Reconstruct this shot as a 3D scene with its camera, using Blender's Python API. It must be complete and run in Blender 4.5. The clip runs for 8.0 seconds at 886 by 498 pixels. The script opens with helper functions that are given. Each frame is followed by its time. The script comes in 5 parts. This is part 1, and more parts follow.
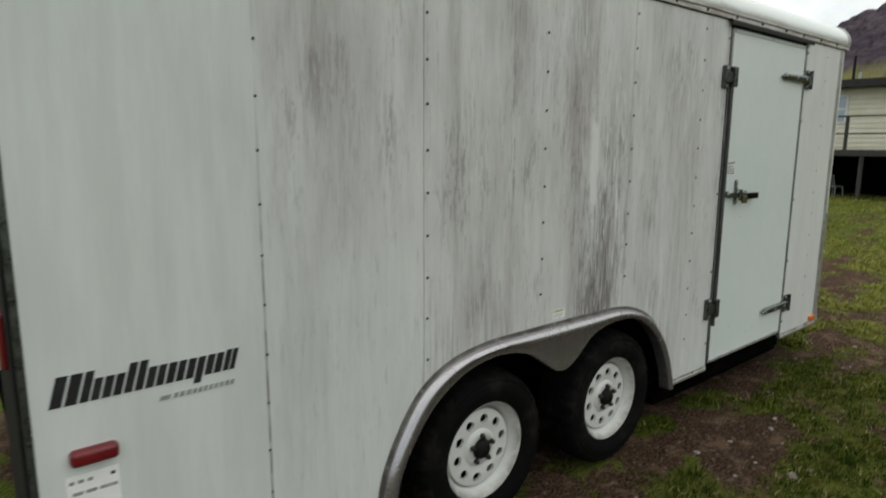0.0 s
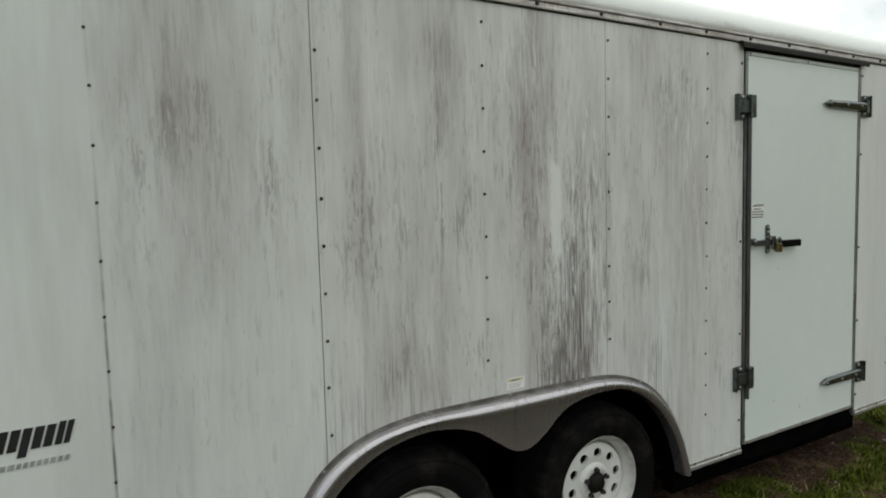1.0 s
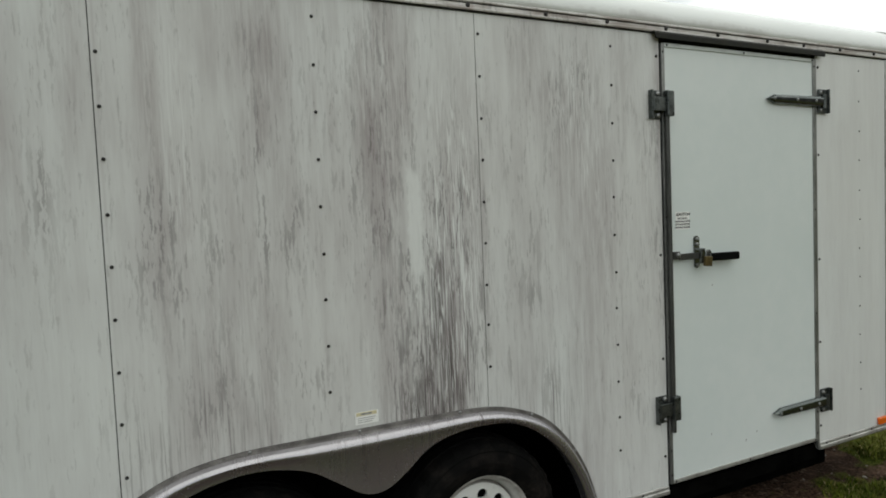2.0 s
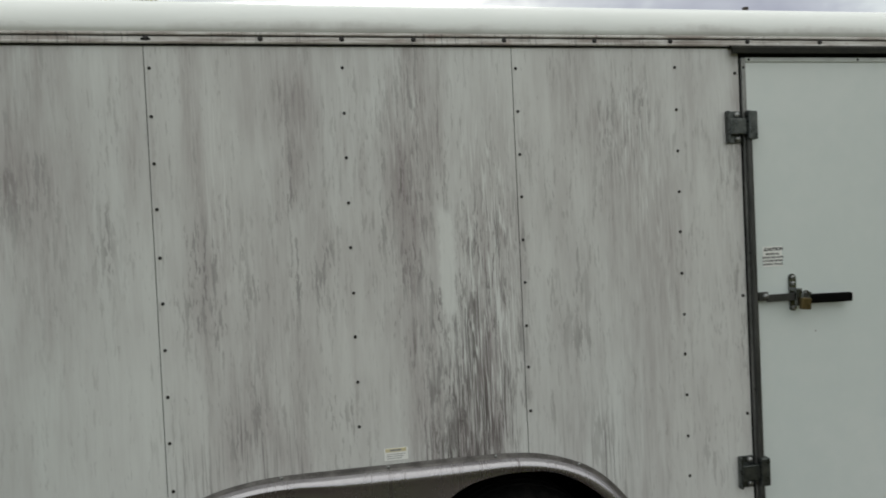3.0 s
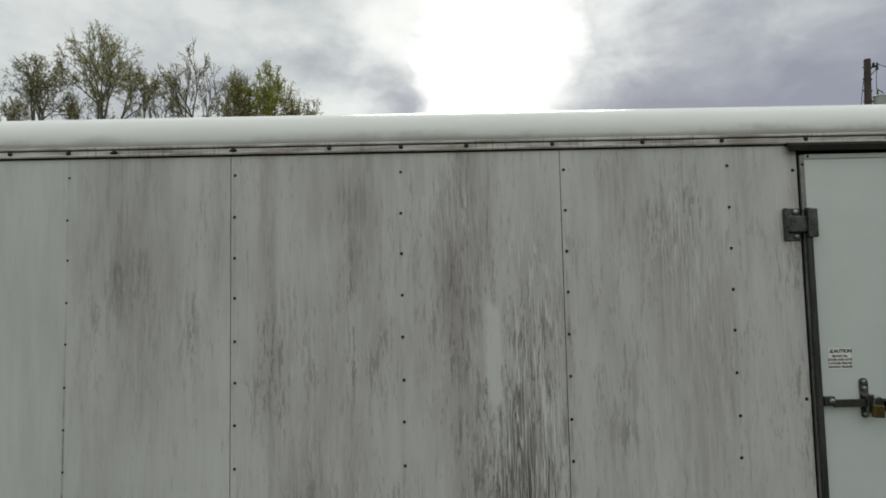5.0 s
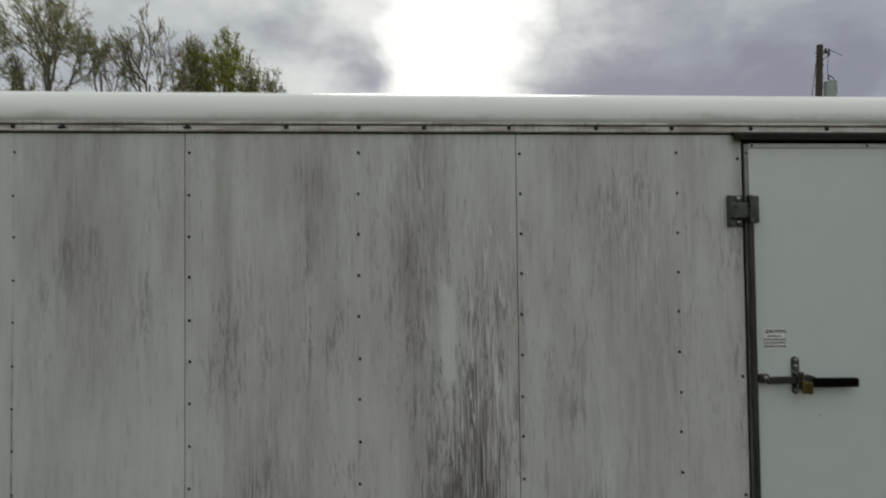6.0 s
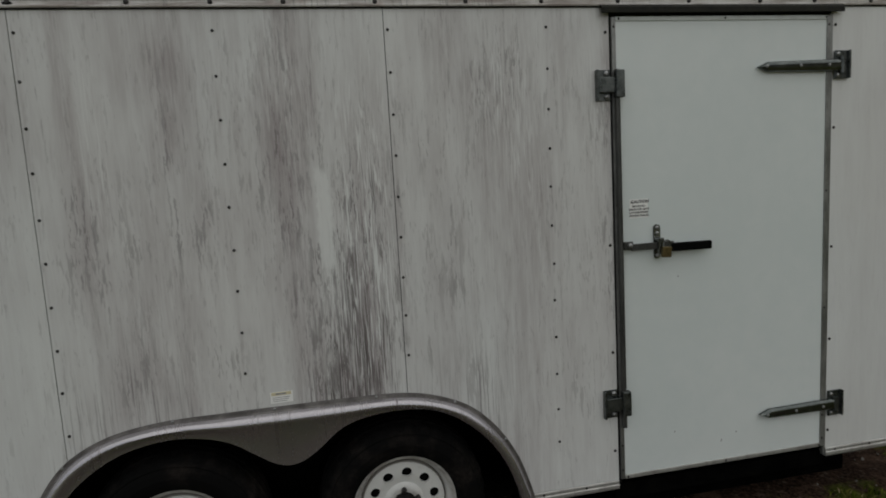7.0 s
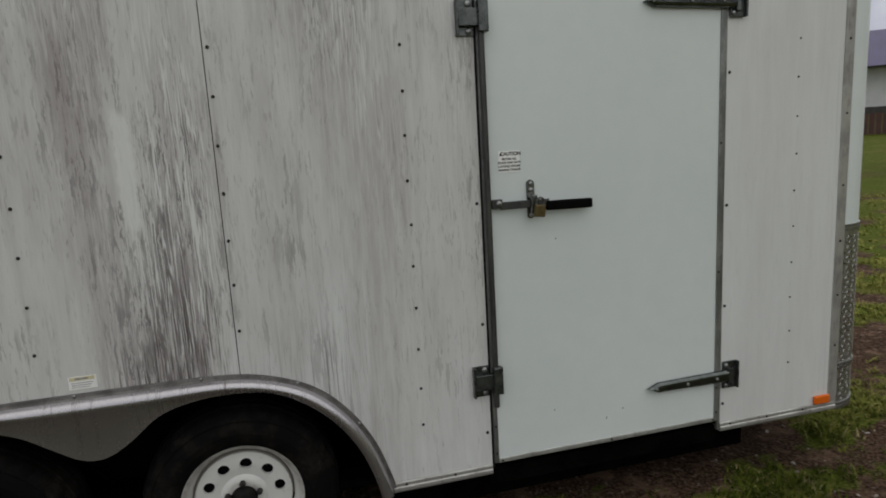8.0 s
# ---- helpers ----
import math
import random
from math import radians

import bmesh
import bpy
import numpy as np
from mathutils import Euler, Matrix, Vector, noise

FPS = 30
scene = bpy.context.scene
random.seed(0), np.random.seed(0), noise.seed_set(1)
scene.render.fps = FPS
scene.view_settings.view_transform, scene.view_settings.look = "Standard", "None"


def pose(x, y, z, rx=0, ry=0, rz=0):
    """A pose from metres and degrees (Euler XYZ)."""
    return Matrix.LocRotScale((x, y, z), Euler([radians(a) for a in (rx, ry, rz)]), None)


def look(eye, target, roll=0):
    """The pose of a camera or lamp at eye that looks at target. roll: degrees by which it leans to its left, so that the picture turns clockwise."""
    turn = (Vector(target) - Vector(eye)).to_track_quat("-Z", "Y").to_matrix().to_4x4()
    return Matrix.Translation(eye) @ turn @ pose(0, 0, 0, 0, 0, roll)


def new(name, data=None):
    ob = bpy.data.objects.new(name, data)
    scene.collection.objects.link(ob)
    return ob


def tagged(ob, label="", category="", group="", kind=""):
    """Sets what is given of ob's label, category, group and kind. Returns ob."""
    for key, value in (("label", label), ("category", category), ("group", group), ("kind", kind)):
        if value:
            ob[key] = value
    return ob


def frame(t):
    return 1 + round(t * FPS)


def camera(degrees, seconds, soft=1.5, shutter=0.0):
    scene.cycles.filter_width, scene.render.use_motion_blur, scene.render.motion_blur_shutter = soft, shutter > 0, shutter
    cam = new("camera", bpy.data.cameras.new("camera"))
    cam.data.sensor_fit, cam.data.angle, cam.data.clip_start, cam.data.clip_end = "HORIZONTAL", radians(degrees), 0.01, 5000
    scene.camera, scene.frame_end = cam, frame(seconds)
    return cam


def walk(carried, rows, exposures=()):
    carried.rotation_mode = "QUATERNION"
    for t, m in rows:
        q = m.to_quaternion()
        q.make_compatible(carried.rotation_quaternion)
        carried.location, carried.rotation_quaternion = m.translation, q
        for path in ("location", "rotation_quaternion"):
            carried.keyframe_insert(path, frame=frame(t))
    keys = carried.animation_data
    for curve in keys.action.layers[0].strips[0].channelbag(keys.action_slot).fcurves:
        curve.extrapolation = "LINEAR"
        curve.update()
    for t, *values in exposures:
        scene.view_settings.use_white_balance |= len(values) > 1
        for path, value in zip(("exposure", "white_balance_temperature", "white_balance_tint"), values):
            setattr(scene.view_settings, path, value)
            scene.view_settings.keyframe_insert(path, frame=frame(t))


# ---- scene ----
cam = camera(71.3, 8.0, soft=1.75, shutter=0.18)
PATH = [
    (0, (-2.558, -1.714, 1.583), (-1.305, -0.192, 1.246), 0.27),
    (0.2, (-2.405, -1.709, 1.548), (-1.119, -0.195, 1.315), 1.86),
    (0.5, (-2.183, -1.715, 1.549), (-0.982, -0.144, 1.252), 1.90),
    (0.7, (-2.035, -1.783, 1.546), (-0.855, -0.190, 1.278), 2.46),
    (0.8, (-1.965, -1.807, 1.475), (-0.930, -0.109, 1.266), -1.06),
    (1, (-1.846, -1.878, 1.539), (-0.866, -0.141, 1.387), -1.58),
    (1.2, (-1.714, -1.940, 1.610), (-0.694, -0.237, 1.367), 3.48),
    (1.5, (-1.484, -1.979, 1.538), (-0.518, -0.234, 1.397), 0.72),
    (1.7, (-1.301, -1.958, 1.499), (-0.388, -0.183, 1.373), -1.46),
    (2.8, (-0.777, -2.133, 1.595), (-0.251, -0.204, 1.559), -1.23),
    (3, (-0.644, -2.123, 1.584), (-0.315, -0.151, 1.546), -2.68),
    (3.2, (-0.605, -2.123, 1.611), (-0.389, -0.136, 1.688), -2.46),
    (3.5, (-0.559, -2.204, 1.702), (-0.489, -0.212, 1.864), -0.1),
    (3.7, (-0.560, -2.236, 1.722), (-0.489, -0.249, 1.937), 1.12),
    (4, (-0.502, -2.244, 1.757), (-0.47, -0.256, 1.98), 0.3),
    (4.2, (-0.486, -2.274, 1.745), (-0.443, -0.289, 1.984), 0.40),
    (4.5, (-0.481, -2.287, 1.754), (-0.409, -0.299, 1.959), -0.27),
    (4.7, (-0.465, -2.271, 1.728), (-0.455, -0.276, 1.865), -1.2),
    (5.8, (-0.472, -2.291, 1.714), (-0.424, -0.299, 1.884), -0.76),
    (6, (-0.446, -2.306, 1.742), (-0.314, -0.311, 1.801), -0.67),
    (6.3, (-0.473, -2.320, 1.723), (-0.223, -0.337, 1.648), -0.57),
    (6.5, (-0.399, -2.321, 1.716), (-0.096, -0.346, 1.626), -2.0),
    (6.8, (-0.368, -2.344, 1.694), (0.008, -0.389, 1.500), -2.55),
    (7, (-0.307, -2.313, 1.641), (0.086, -0.367, 1.397), -3.3),
    (7.2, (-0.307, -2.270, 1.606), (0.139, -0.334, 1.377), -4.31),
    (7.5, (-0.126, -2.199, 1.647), (0.310, -0.277, 1.305), -2.10),
    (7.6, (-0.062, -2.158, 1.646), (0.404, -0.257, 1.233), -2.15),
    (7.8, (0.045, -2.104, 1.628), (0.618, -0.236, 1.200), -1.01),
    (8, (0.175, -2.112, 1.529), (0.668, -0.203, 1.193), -3.26),
]
EXPOSURE = [(0, 0.17, 5.8), (0.5, 0.17, 5.8), (1, 0.19, 5.8), (1.5, 0.21, 6), (3, 0.00, 7), (3.5, -0.03, 6.5), (4, -0.11, 6.5), (4.5, -0.21, 6.5), (6, -0.62, 8.5), (6.5, -0.63, 9.5), (7, -0.43, 11.3), (7.5, -0.08, 11.6), (8, -0.14, 11.8)]
walk(cam, [(t, look(eye, target, roll)) for t, eye, target, roll in PATH], [(t, stops, 6580, tint) for t, stops, tint in EXPOSURE])

# ---- world, sun ----
world = bpy.data.worlds.new("overcast_sky")
scene.world = world
world.use_nodes = True
wt = world.node_tree
wt.nodes.clear()


class Nodes:
    """Short hand for building one node tree."""

    def __init__(self, tree):
        self.tree = tree

    def add(self, kind):
        return self.tree.nodes.new(kind)

    def link(self, a, b):
        self.tree.links.new(a, b)

    def put(self, socket, v):
        if isinstance(v, bpy.types.NodeSocket):
            self.link(v, socket)
        elif v is not None:
            socket.default_value = v

    def math(self, op, a, b=None, c=None, clamp=False):
        n = self.add("ShaderNodeMath")
        n.operation, n.use_clamp = op, clamp
        for i, v in enumerate((a, b, c)):
            self.put(n.inputs[i], v)
        return n.outputs[0]

    def smooth(self, v, lo, hi, out0=0.0, out1=1.0):
        n = self.add("ShaderNodeMapRange")
        n.interpolation_type = "SMOOTHSTEP"
        self.put(n.inputs["Value"], v)
        for key, value in (("From Min", lo), ("From Max", hi), ("To Min", out0), ("To Max", out1)):
            n.inputs[key].default_value = value
        return n.outputs["Result"]

    def xyz(self, v):
        n = self.add("ShaderNodeSeparateXYZ")
        self.link(v, n.inputs[0])
        return n.outputs

    def vec(self, x, y, z):
        n = self.add("ShaderNodeCombineXYZ")
        for i, v in enumerate((x, y, z)):
            self.put(n.inputs[i], v)
        return n.outputs[0]

    def scale(self, v, s, off=(0, 0, 0)):
        n = self.add("ShaderNodeMapping")
        self.link(v, n.inputs["Vector"])
        n.inputs["Scale"].default_value = s
        n.inputs["Location"].default_value = off
        return n.outputs[0]

    def noise(self, v, size=1.0, detail=3.0, rough=0.55, distort=0.0):
        n = self.add("ShaderNodeTexNoise")
        if v is not None:
            self.link(v, n.inputs["Vector"])
        for key, value in (("Scale", size), ("Detail", detail), ("Roughness", rough), ("Distortion", distort)):
            n.inputs[key].default_value = value
        return n.outputs["Fac"]

    def ramp(self, v, stops, mode="LINEAR"):
        n = self.add("ShaderNodeValToRGB")
        self.link(v, n.inputs[0])
        r = n.color_ramp
        r.interpolation = mode
        while len(r.elements) < len(stops):
            r.elements.new(0.5)
        for e, (p, c) in zip(r.elements, stops):
            e.position = p
            e.color = (c, c, c, 1) if isinstance(c, (int, float)) else (*c, 1)
        return n.outputs[0]

    def mix(self, f, a, b):
        n = self.add("ShaderNodeMix")
        n.data_type = "RGBA"
        self.put(n.inputs[0], f)
        for socket, v in ((n.inputs[6], a), (n.inputs[7], b)):
            self.put(socket, (*v, 1) if isinstance(v, tuple) else v)
        return n.outputs[2]


def build_sky():
    n = Nodes(wt)
    d = n.add("ShaderNodeTexCoord").outputs["Generated"]
    x, y, z = n.xyz(d)
    big = n.noise(n.scale(d, (2.6, 2.6, 5.0), (3.1, 0.4, 0)), 1.0, 5.0, 0.5, 0.3)
    fine = n.noise(n.scale(d, (7.5, 7.5, 10.5)), 1.0, 6.0, 0.56, 0.25)
    edge = n.math("ADD", n.math("ARCTAN2", x, y), n.math("MULTIPLY", n.math("SUBTRACT", fine, 0.5), 0.42))
    lumps = n.math("ADD", n.math("MULTIPLY", big, 0.64), n.math("MULTIPLY", fine, 0.36))
    bank = n.math("MULTIPLY", n.smooth(edge, 0.17, 0.27), n.smooth(z, 0.22, 0.40, 1.0, 0.0))
    lumps = n.math("SUBTRACT", lumps, n.math("MULTIPLY", bank, 0.19))
    lumps = n.math("ADD", lumps, n.smooth(z, 0.22, 0.55, -0.02, 0.07))
    lumps = n.math("ADD", lumps, n.smooth(n.math("ARCTAN2", x, y), 0.62, 1.0, 0.0, 0.36))
    lumps = n.math("ADD", lumps, n.smooth(n.math("ARCTAN2", x, y), -0.62, -0.22, 0.05, 0.0))
    lumps = n.math("ADD", lumps, n.smooth(n.math("ABSOLUTE", n.math("ADD", n.math("ARCTAN2", x, y), 0.20)), 0.0, 0.24, 0.11, 0.0))
    cloud = n.ramp(lumps, [(0.34, (0.41, 0.425, 0.52)), (0.45, (0.54, 0.565, 0.645)), (0.54, (0.74, 0.785, 0.82)), (0.64, (1.0, 1.03, 1.03))])
    # thin bright part of the cloud cover with the sun behind it
    az = n.math("SUBTRACT", n.math("ARCTAN2", x, y), SUN_AZ)
    el = n.math("SUBTRACT", n.math("ARCSINE", z), radians(15))
    az = n.math("ADD", az, n.math("MULTIPLY", n.math("SUBTRACT", big, 0.5), 0.35))
    az = n.math("ADD", az, n.math("MULTIPLY", n.math("SUBTRACT", fine, 0.5), 0.14))
    el = n.math("ADD", el, n.math("MULTIPLY", n.math("SUBTRACT", fine, 0.5), 0.16))
    far = n.math("SQRT", n.math("ADD", n.math("POWER", n.math("DIVIDE", az, 0.175), 2.0), n.math("POWER", n.math("DIVIDE", el, 0.36), 2.0)))
    core = n.smooth(far, 0.60, 1.10, 1.0, 0.0)
    halo = n.smooth(far, 0.8, 2.2, 0.45, 0.0)
    glow = n.math("MAXIMUM", core, n.math("MULTIPLY", halo, n.smooth(lumps, 0.4, 0.6)))
    col = n.mix(glow, cloud, (1.75, 1.75, 1.72))
    # an overcast sky is brighter overhead
    col = n.mix(n.smooth(z, 0.42, 0.95, 0.0, 0.55), col, (1.55, 1.57, 1.50))
    sky = n.add("ShaderNodeTexSky")
    sky.sky_type, sky.sun_disc, sky.sun_elevation, sky.sun_rotation = "NISHITA", False, SUN_EL, SUN_AZ
    thin = n.add("ShaderNodeBackground")
    n.link(sky.outputs[0], thin.inputs[0])
    thin.inputs[1].default_value = 0.05
    cover = n.add("ShaderNodeBackground")
    n.link(col, cover.inputs[0])
    cover.inputs[1].default_value = SKY
    both = n.add("ShaderNodeMixShader")
    both.inputs[0].default_value = 0.93
    n.link(thin.outputs[0], both.inputs[1])
    n.link(cover.outputs[0], both.inputs[2])
    out = n.add("ShaderNodeOutputWorld")
    n.link(both.outputs[0], out.inputs[0])


SUN_AZ, SUN_EL, SKY = radians(6.0), radians(24.0), 1.0
build_sky()
sun = new("sun", bpy.data.lights.new("sun", "SUN"))
sun.data.energy, sun.data.angle, sun.data.color = 0.8, radians(25), (1.0, 0.97, 0.93)
sun.matrix_world = look((math.sin(SUN_AZ) * 50, math.cos(SUN_AZ) * 50, 42), (0, 0, 0))

# ---- materials ----


def material(name, build):
    m = bpy.data.materials.new(name)
    m.use_nodes = True
    t = m.node_tree
    t.nodes.clear()
    n = Nodes(t)
    p = n.add("ShaderNodeBsdfPrincipled")
    out = n.add("ShaderNodeOutputMaterial")
    n.link(p.outputs[0], out.inputs[0])
    build(n, p)
    return m


def bump(n, p, height, strength=0.3, dist=0.01):
    b = n.add("ShaderNodeBump")
    b.inputs["Strength"].default_value, b.inputs["Distance"].default_value = strength, dist
    n.link(height, b.inputs["Height"])
    n.link(b.outputs[0], p.inputs["Normal"])


def surface(name, a, b, rough=0.5, metal=0.0, size=8.0, stretch=(1, 1, 1), relief=0.15, rough_var=0.15, coat=0.0, spec=0.5):
    """Two colours mixed by noise at two scales, with relief and uneven gloss."""

    def build(n, p):
        pos = n.scale(n.add("ShaderNodeNewGeometry").outputs["Position"], stretch)
        big, fine = n.noise(pos, size, 4.0, 0.6), n.noise(pos, size * 9, 3.0, 0.6)
        f = n.smooth(n.math("ADD", n.math("MULTIPLY", big, 0.65), n.math("MULTIPLY", fine, 0.35)), 0.36, 0.66)
        n.link(n.mix(f, a, b), p.inputs["Base Color"])
        n.link(n.math("ADD", n.math("MULTIPLY", n.math("SUBTRACT", big, 0.5), rough_var * 2), rough, clamp=True), p.inputs["Roughness"])
        p.inputs["Metallic"].default_value = metal
        p.inputs["Coat Weight"].default_value = coat
        p.inputs["Specular IOR Level"].default_value = spec
        if relief:
            bump(n, p, fine, relief, 0.004)

    return material(name, build)


def weathered_paint(n, p):
    """White sheet under a grey film that rain has washed into runs, flakes and rivulets."""
    pos = n.add("ShaderNodeNewGeometry").outputs["Position"]
    x, y, z = n.xyz(pos)

    def grain(sx, sz, lane, detail=3.0, rough=0.55, distort=0.0, across=None):
        """Noise that is sx fine across and sz fine down the wall."""
        return n.noise(n.vec(n.math("MULTIPLY", x if across is None else across, sx), lane, n.math("MULTIPLY", z, sz)), 1.0, detail, rough, distort)

    def mul(a, b):
        return n.math("MULTIPLY", a, b)

    def add(a, b):
        return n.math("ADD", a, b)

    def blot(cx, cz, sx, sz, k):
        dx, dz = n.math("DIVIDE", n.math("SUBTRACT", x, cx), sx), n.math("DIVIDE", n.math("SUBTRACT", z, cz), sz)
        return mul(n.math("EXPONENT", mul(add(mul(dx, dx), mul(dz, dz)), -1.0)), k)

    def blots(spots):
        out = blot(*spots[0])
        for s in spots[1:]:
            out = add(out, blot(*s))
        return out

    lean = mul(n.math("SUBTRACT", grain(4, 1.1, 1.7, 2.0), 0.5), 0.05)
    wander = mul(n.math("SUBTRACT", grain(20, 26, 8.1, 3.0, 0.6), 0.5), 0.013)
    jag = mul(n.math("SUBTRACT", grain(150, 190, 3.3, 2.0, 0.6), 0.5), 0.006)
    along = n.math("DIVIDE", add(add(x, lean), 2.5), 5.1)

    def band(stops):
        return n.ramp(along, [((sx + 2.5) / 5.1, v) for sx, v in stops], "EASE")

    # how dirty the wall is along its length: under the roof, at half height and low down
    high = band([(-2.5, .05), (-1.95, .10), (-1.80, .22), (-1.70, .46), (-1.58, .44), (-1.50, .40), (-1.40, .20), (-1.33, .24), (-1.29, .42), (-1.24, .26), (-1.16, .24),
                 (-1.10, .56), (-1.04, .14), (-.98, .20), (-.88, .34), (-.80, .52), (-.66, .40), (-.52, .40), (-.43, .56), (-.345, .74), (-.295, .70), (-.270, .32), (-.14, .34),
                 (-.02, .27), (.06, .24), (.22, .46), (.40, .40), (.56, .24), (.66, .28), (.78, .24), (.85, .44), (1.9, .16)])
    half = band([(-2.5, .04), (-1.90, .10), (-1.74, .30), (-1.56, .34), (-1.40, .28), (-1.30, .14), (-1.24, .12), (-1.16, .24), (-1.08, .40), (-1.02, .20), (-.94, .38), (-.84, .47),
                 (-.72, .42), (-.62, .31), (-.52, .36), (-.45, .48), (-.36, .56), (-.325, .50), (-.300, .10), (-.255, .12), (-.225, .50), (-.16, .52), (-.12, .42), (-.03, .34), (.04, .22),
                 (.20, .36), (.40, .46), (.56, .52), (.63, .30), (.72, .16), (.86, .36), (1.9, .12)])
    low = band([(-2.5, .02), (-1.90, .06), (-1.70, .22), (-1.56, .22), (-1.46, .10), (-1.25, .08), (-1.16, .22), (-1.06, .32), (-.98, .50), (-.86, .44), (-.80, .50), (-.74, .32), (-.66, .17),
                (-.52, .20), (-.46, .26), (-.42, .60), (-.36, .68), (-.28, .52), (-.235, .70), (-.13, .72), (-.08, .44), (-.03, .18), (.06, .24), (.20, .32), (.32, .22), (.42, .38), (.54, .34),
                (.62, .18), (.76, .18), (.87, .34), (1.9, .08), (2.1, .14)])
    reach = mul(n.math("SUBTRACT", grain(8, .9, 5.2, 3.0), 0.5), 0.75)
    zz = add(z, reach)
    load = n.add("ShaderNodeMix")
    load.data_type = "FLOAT"
    n.link(n.smooth(zz, 0.95, 1.42), load.inputs[0]), n.link(low, load.inputs[2]), n.link(half, load.inputs[3])
    load2 = n.add("ShaderNodeMix")
    load2.data_type = "FLOAT"
    n.link(n.smooth(zz, 1.55, 1.98), load2.inputs[0]), n.link(load.outputs[0], load2.inputs[2]), n.link(high, load2.inputs[3])
    load = load2.outputs[0]

    broad, wide = grain(3.2, 1.4, 2.2, 4.0, 0.6), grain(12, 1.6, 7.7, 5.0, 0.65)
    runs, hair = grain(34, 3.2, 4.4, 5.0, 0.66, across=add(x, mul(wander, .25))), grain(165, 5.5, 9.9, 3.0, 0.62, across=add(x, mul(wander, .25)))
    clump = grain(13, 3.6, 6.1, 5.0, 0.66)
    side = mul(n.smooth(x, -1.95, -1.60, 0.25, 1.0), n.smooth(x, 1.2, 1.9, 1.0, 0.35))
    # the even film, thinner where water has run
    film = mul(load, n.smooth(wide, 0.30, 0.70, 0.55, 1.18))
    film = mul(film, n.smooth(runs, 0.30, 0.70, 0.80, 1.14))
    film = add(film, mul(n.math("MAXIMUM", side, 0.5), n.smooth(broad, 0.3, 0.7, -0.02, 0.17)))
    film = add(film, mul(n.smooth(x, -1.9, -1.6, 1.0, 0.0), n.smooth(wide, 0.35, 0.65, 0.0, 0.13)))
    film = add(film, mul(side, n.smooth(runs, 0.36, 0.70, -0.03, 0.045)))
    film = add(film, mul(mul(mul(side, n.smooth(load, 0.25, 0.70, 0.45, 2.4)), n.smooth(hair, 0.34, 0.68, -0.07, 0.08)), n.smooth(clump, 0.36, 0.60, 0.35, 1.0)))
    film = add(film, mul(blots([(-1.66, 1.86, .10, .14, .12), (-1.56, 1.75, .04, .16, .12), (.30, 1.98, .05, .05, .16), (.23, 1.93, .05, .05, .14), (-.38, 1.84, .05, .30, .16),
                                (.86, 2.0, .05, .12, .25), (.52, 1.30, .10, .40, .10), (-.85, 2.06, .10, .12, .14)]), n.smooth(runs, 0.34, 0.66, 0.5, 1.15)))
    film = add(film, mul(mul(n.smooth(x, -1.1, -0.4, 0.11, 0.0), n.smooth(x, -1.95, -1.6, 0.3, 1.0)), n.smooth(z, 0.9, 1.5, 0.45, 1.0)))
    # rows of screws: a faint rubbed line over each post
    post = n.math("FRACT", add(n.math("DIVIDE", add(x, 1.835), 0.6115), 0.5))
    post = n.smooth(n.math("ABSOLUTE", n.math("SUBTRACT", post, 0.5)), 0.0, 0.010, 1.0, 0.0)
    rear = n.smooth(x, -1.75, -1.70, 1.0, 0.0)
    film = add(film, mul(post, add(n.smooth(grain(2, 3.0, 1.1, 2.0), 0.42, 0.62, 0.0, 0.16), mul(rear, n.smooth(z, 1.0, 1.9, 0.42, 0.06)))))
    # flakes of dirt left standing between washed places
    thick = blots([(-1.38, 1.62, .035, .26, .85), (-1.62, 1.76, .09, .16, .45), (-1.74, 1.55, .05, .30, .40), (-1.09, 1.46, .06, .26, .45), (-.94, 1.46, .035, .12, .80),
                   (-.97, 1.00, .13, .18, .45), (-.70, 1.44, .035, .11, .90), (-.79, 1.16, .025, .34, .70), (-.80, 1.60, .03, .2, .4), (-.66, .98, .06, .10, .45), (-.42, 1.50, .06, .40, .40),
                   (-.19, 1.38, .07, .30, .90)])
    thick = add(thick, blots([(-.20, .98, .12, .24, 1.0), (-.33, 1.05, .06, .30, .75), (.22, 1.36, .045, .16, .65), (.10, 1.75, .03, .10, .45), (.86, 1.30, .035, .36, .60), (.80, 1.9, .05, .2, .35),
                              (.40, 1.96, .12, .14, .40), (.30, .94, .10, .14, .40), (-.10, 1.70, .06, .25, .40), (-.45, 2.05, .12, .12, .45), (-1.18, 2.0, .04, .2, .3)]))
    thick = add(thick, mul(side, n.smooth(broad, 0.42, 0.68, 0.05, 0.34)))
    bent = add(add(x, wander), jag)
    flake = add(mul(grain(84, 7.0, 3.7, 3.0, 0.55, across=bent), 0.78), mul(clump, 0.22))
    flake = n.smooth(add(flake, mul(thick, 0.115)), 0.612, 0.640)
    small = add(mul(grain(150, 19, 6.6, 2.0, 0.5, across=bent), 0.72), mul(clump, 0.28))
    small = n.smooth(add(small, mul(thick, 0.110)), 0.615, 0.650)
    smear = n.smooth(add(add(mul(grain(62, 2.6, 2.9, 4.0, 0.6, across=add(x, jag)), 0.75), mul(clump, 0.25)), mul(thick, 0.07)), 0.61, 0.69)
    weight = n.smooth(grain(24, 5, 5.5, 3.0, 0.6), 0.34, 0.66, 0.30, 1.0)
